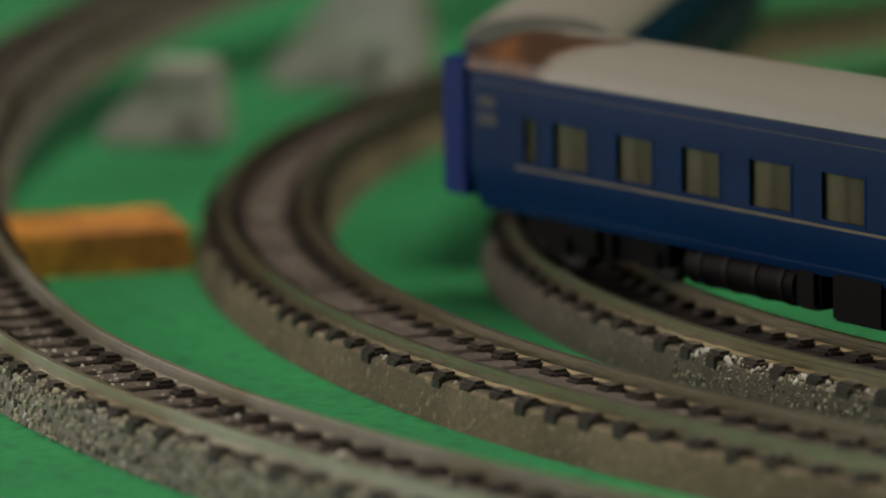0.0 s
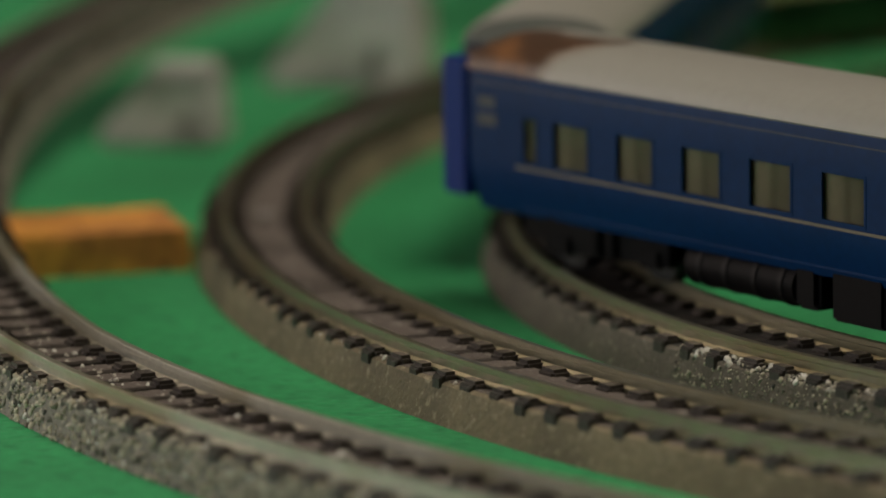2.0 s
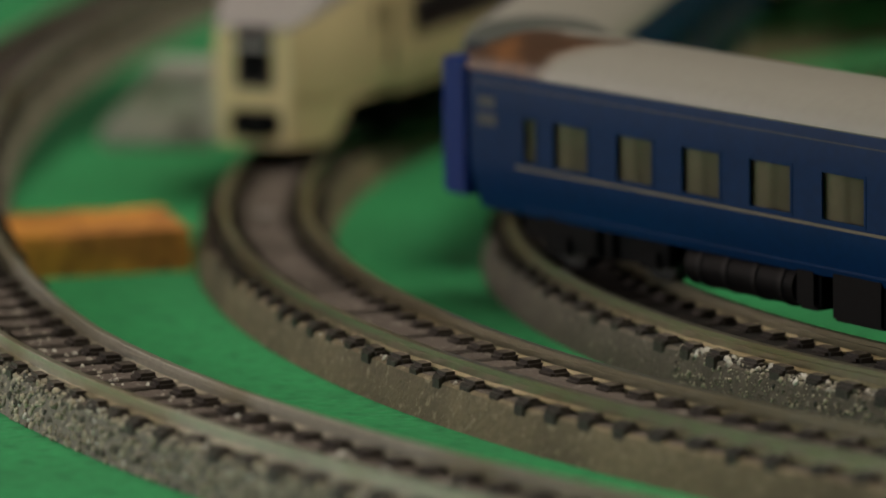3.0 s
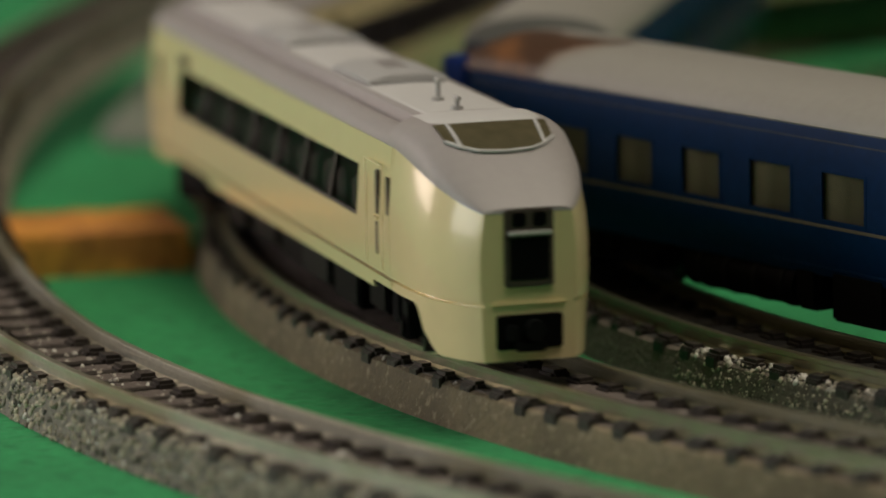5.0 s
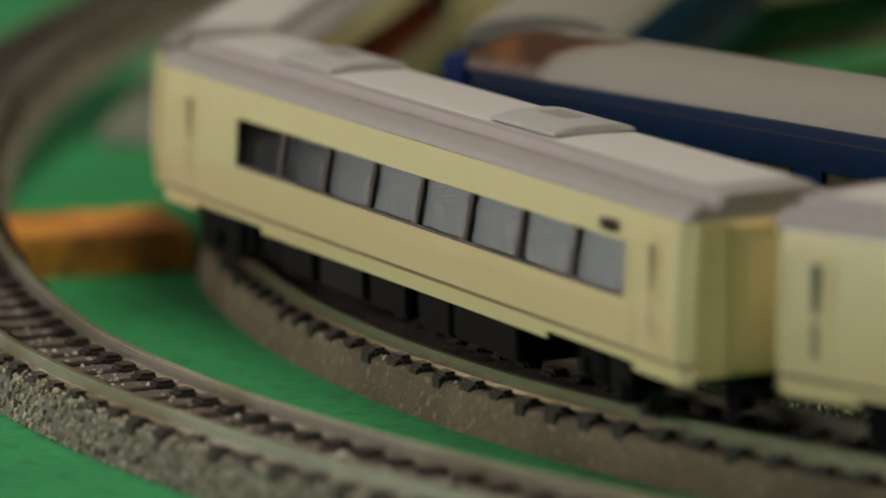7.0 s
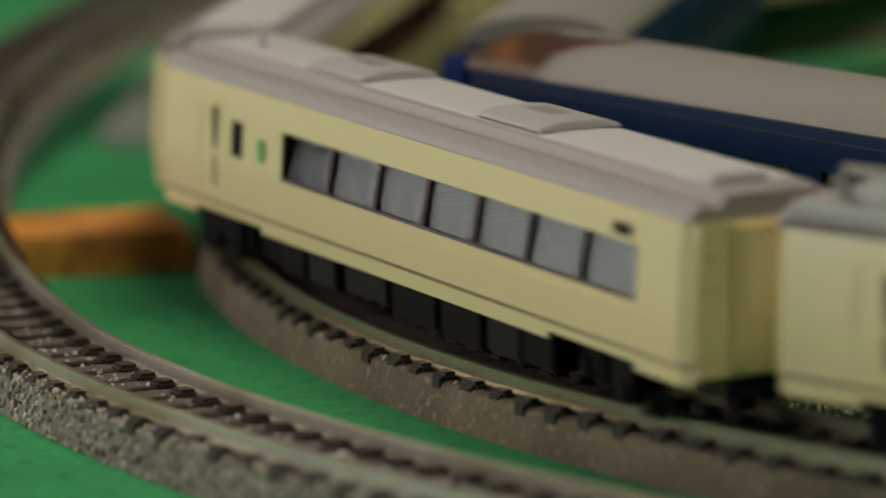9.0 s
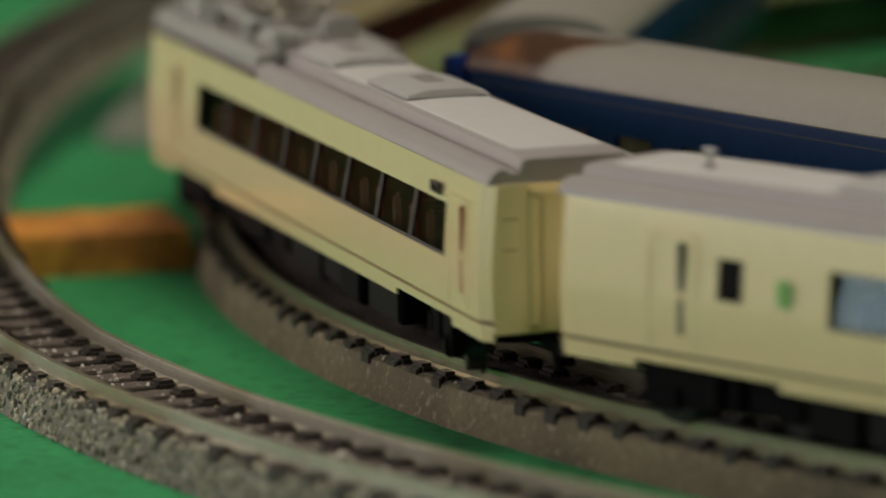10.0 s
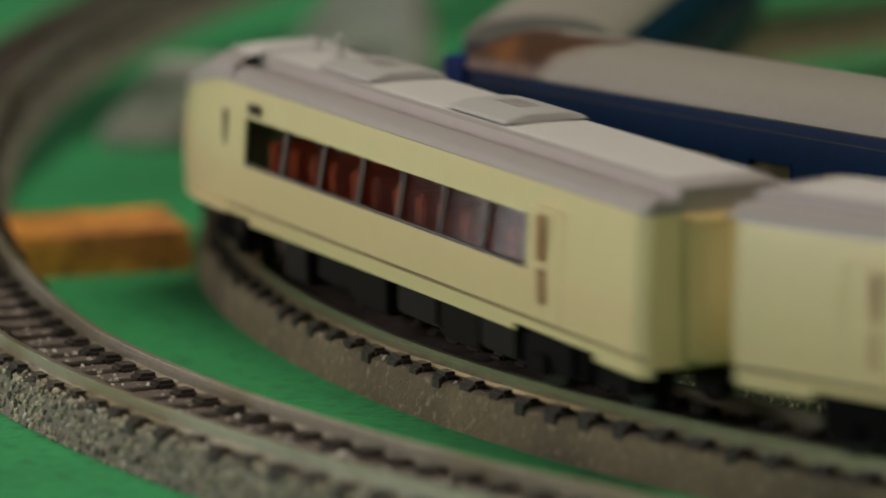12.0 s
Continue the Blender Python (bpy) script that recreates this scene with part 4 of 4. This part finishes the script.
grains("pale_ballast", strewn(OUTER, -190, 70, 1700, 0.12, 0.5, 4, [(-4.2, 4.2), (5.8, 8.6)]), STONE, "pale ballast chips on the outer track", 32)
grains("loose_ballast", strewn(INNER_LINE, -58, 70, 3000, 0.10, 0.34, 5, SIDE_BAND), STONE_MIX, "grey and tan ballast grains glued on the inner track", 33)
grains("pale_ballast", strewn(INNER_LINE, -58, 14, 260, 0.15, 0.52, 6, [(5.6, 7.4)]), STONE, "pale ballast chips on the inner track", 34)
grains("fine_ballast", strewn(MID, -230, 90, 3600, 0.05, 0.13, 7, [(6.9, 8.7), (7.2, 8.7)]), STONE_TAN, "fine tan ballast grains on the middle track", 35)
grains("pale_ballast", strewn(MID, -90, -55, 40, 0.12, 0.32, 8, [(6.0, 7.4)]), STONE, "pale ballast chips on the middle track", 36)
cork_block()
pier(-292.0, "grey concrete pier with splayed legs on the green board", -26.0, -9.2, 11.5)
pier(-356.0, "taller grey concrete pier with splayed legs", -37.0, -13.0, 16.0)
ceiling_lamp()


def car_pose(line, u, b=BOGIE_X):
    a, _ = line.at(u - b)
    c, _ = line.at(u + b)
    t = (c - a).normalized()
    q = (a + c) / 2
    return pose(q.x * MM, q.y * MM, RAIL_TOP * MM, 0, 0, math.degrees(math.atan2(t.y, t.x)))


SIDE_A, SIDE_T = Vector((2.6, 593.8)), Vector((0.58353, -0.81209))
INWARD = Vector((0.81209, 0.58353))
coach_c = SIDE_A + SIDE_T * 66.5 + INWARD * 9.65
COACH_TURN = math.degrees(math.atan2(SIDE_T.y, SIDE_T.x))
coach = blue_coach(pose(coach_c.x * MM, coach_c.y * MM, RAIL_TOP * MM, 0, 0, COACH_TURN))
copy_thing(coach, pose(24.5 * MM, 679.0 * MM, RAIL_TOP * MM, 0, 0, -101.0))

STRIP_K = (-42.5, 53.9)
CARS = [
    express_car("leading cream express car with grey roof and rounded nose", "lead", (-50.4, 30.9), 7, (39.0, -60.2), -47.5, (-24.0, 11.0), SEAT_GREY, 11),
    express_car("cream express car with grey roof and eight windows", "plain", STRIP_K, 8, (-56.5, 59.5), 50.5, (-34.0, 21.5), SEAT_GREY, 12, SLOT_PALE),
    express_car("cream express car with folded pantograph on its roof", "panto", STRIP_K, 8, (-51.5, 59.5), 51.0, (-9.5, 18.5), SEAT_RED, 13),
    express_car("cream express car with a small service window", "service", (-29.8, 56.0), 7, (-48.7,), 53.0, (-26.0, 18.0), SEAT_GREY, 14),
    express_car("cream express car with pantograph and brown seats", "panto", STRIP_K, 8, (-51.5, 59.5), 51.0, (-9.5, 18.5), SEAT_BROWN, 15, SLOT_RED),
    express_car("cream express car with brown seats behind its windows", "plain", STRIP_K, 8, (-47.3, 59.5), 50.5, (-34.0, 21.5), SEAT_BROWN, 16, SLOT_RED),
    express_car("trailing cream express car with nose facing backwards", "tail", (-36.6, 39.9), 7, (44.0,), -33.5, (-19.0, 17.0), SEAT_RED, 17, SLOT_RED),
]
GAP = 135.5
RUN_T = [0.0, 1.0, 2.0, 2.2, 2.3, 2.4, 2.5, 2.7, 3.0, 3.2, 4.8, 5.0, 5.5, 6.0, 6.5, 7.0, 7.2, 9.0, 9.5, 10.5, 11.0, 12.0]
RUN_U = [-690.0, -534.0, -377.0, -346.0, -331.8, -318.8, -307.2, -288.0, -262.0, -246.5, -126.2, -108.9, -66.3, -22.5, 18.5, 61.1, 84.0, 332.3, 389.9, 490.0, 563.7, 733.0]


def run_at(t):
    """The leading car's place along the line at t seconds, a smooth curve through the known places."""
    n = len(RUN_T)
    sl = [(RUN_U[i + 1] - RUN_U[i]) / (RUN_T[i + 1] - RUN_T[i]) for i in range(n - 1)]
    mm = [sl[0]] + [2 * sl[i - 1] * sl[i] / (sl[i - 1] + sl[i]) for i in range(1, n - 1)] + [sl[-1]]
    i = max(k for k in range(n - 1) if RUN_T[k] <= t or k == 0)
    h = RUN_T[i + 1] - RUN_T[i]
    q = (t - RUN_T[i]) / h
    return ((2 * q ** 3 - 3 * q ** 2 + 1) * RUN_U[i] + (q ** 3 - 2 * q ** 2 + q) * h * mm[i]
            + (-2 * q ** 3 + 3 * q ** 2) * RUN_U[i + 1] + (q ** 3 - q ** 2) * h * mm[i + 1])


def motions():
    turn = pose(0, 0, 0, 0, 0, 180)
    for i, car in enumerate(CARS):
        rows = []
        for k in range(121):
            m = car_pose(MID, run_at(k / 10) - GAP * i)
            rows.append((k / 10, m @ turn if i == len(CARS) - 1 else m))
        walk(car, rows)


motions()
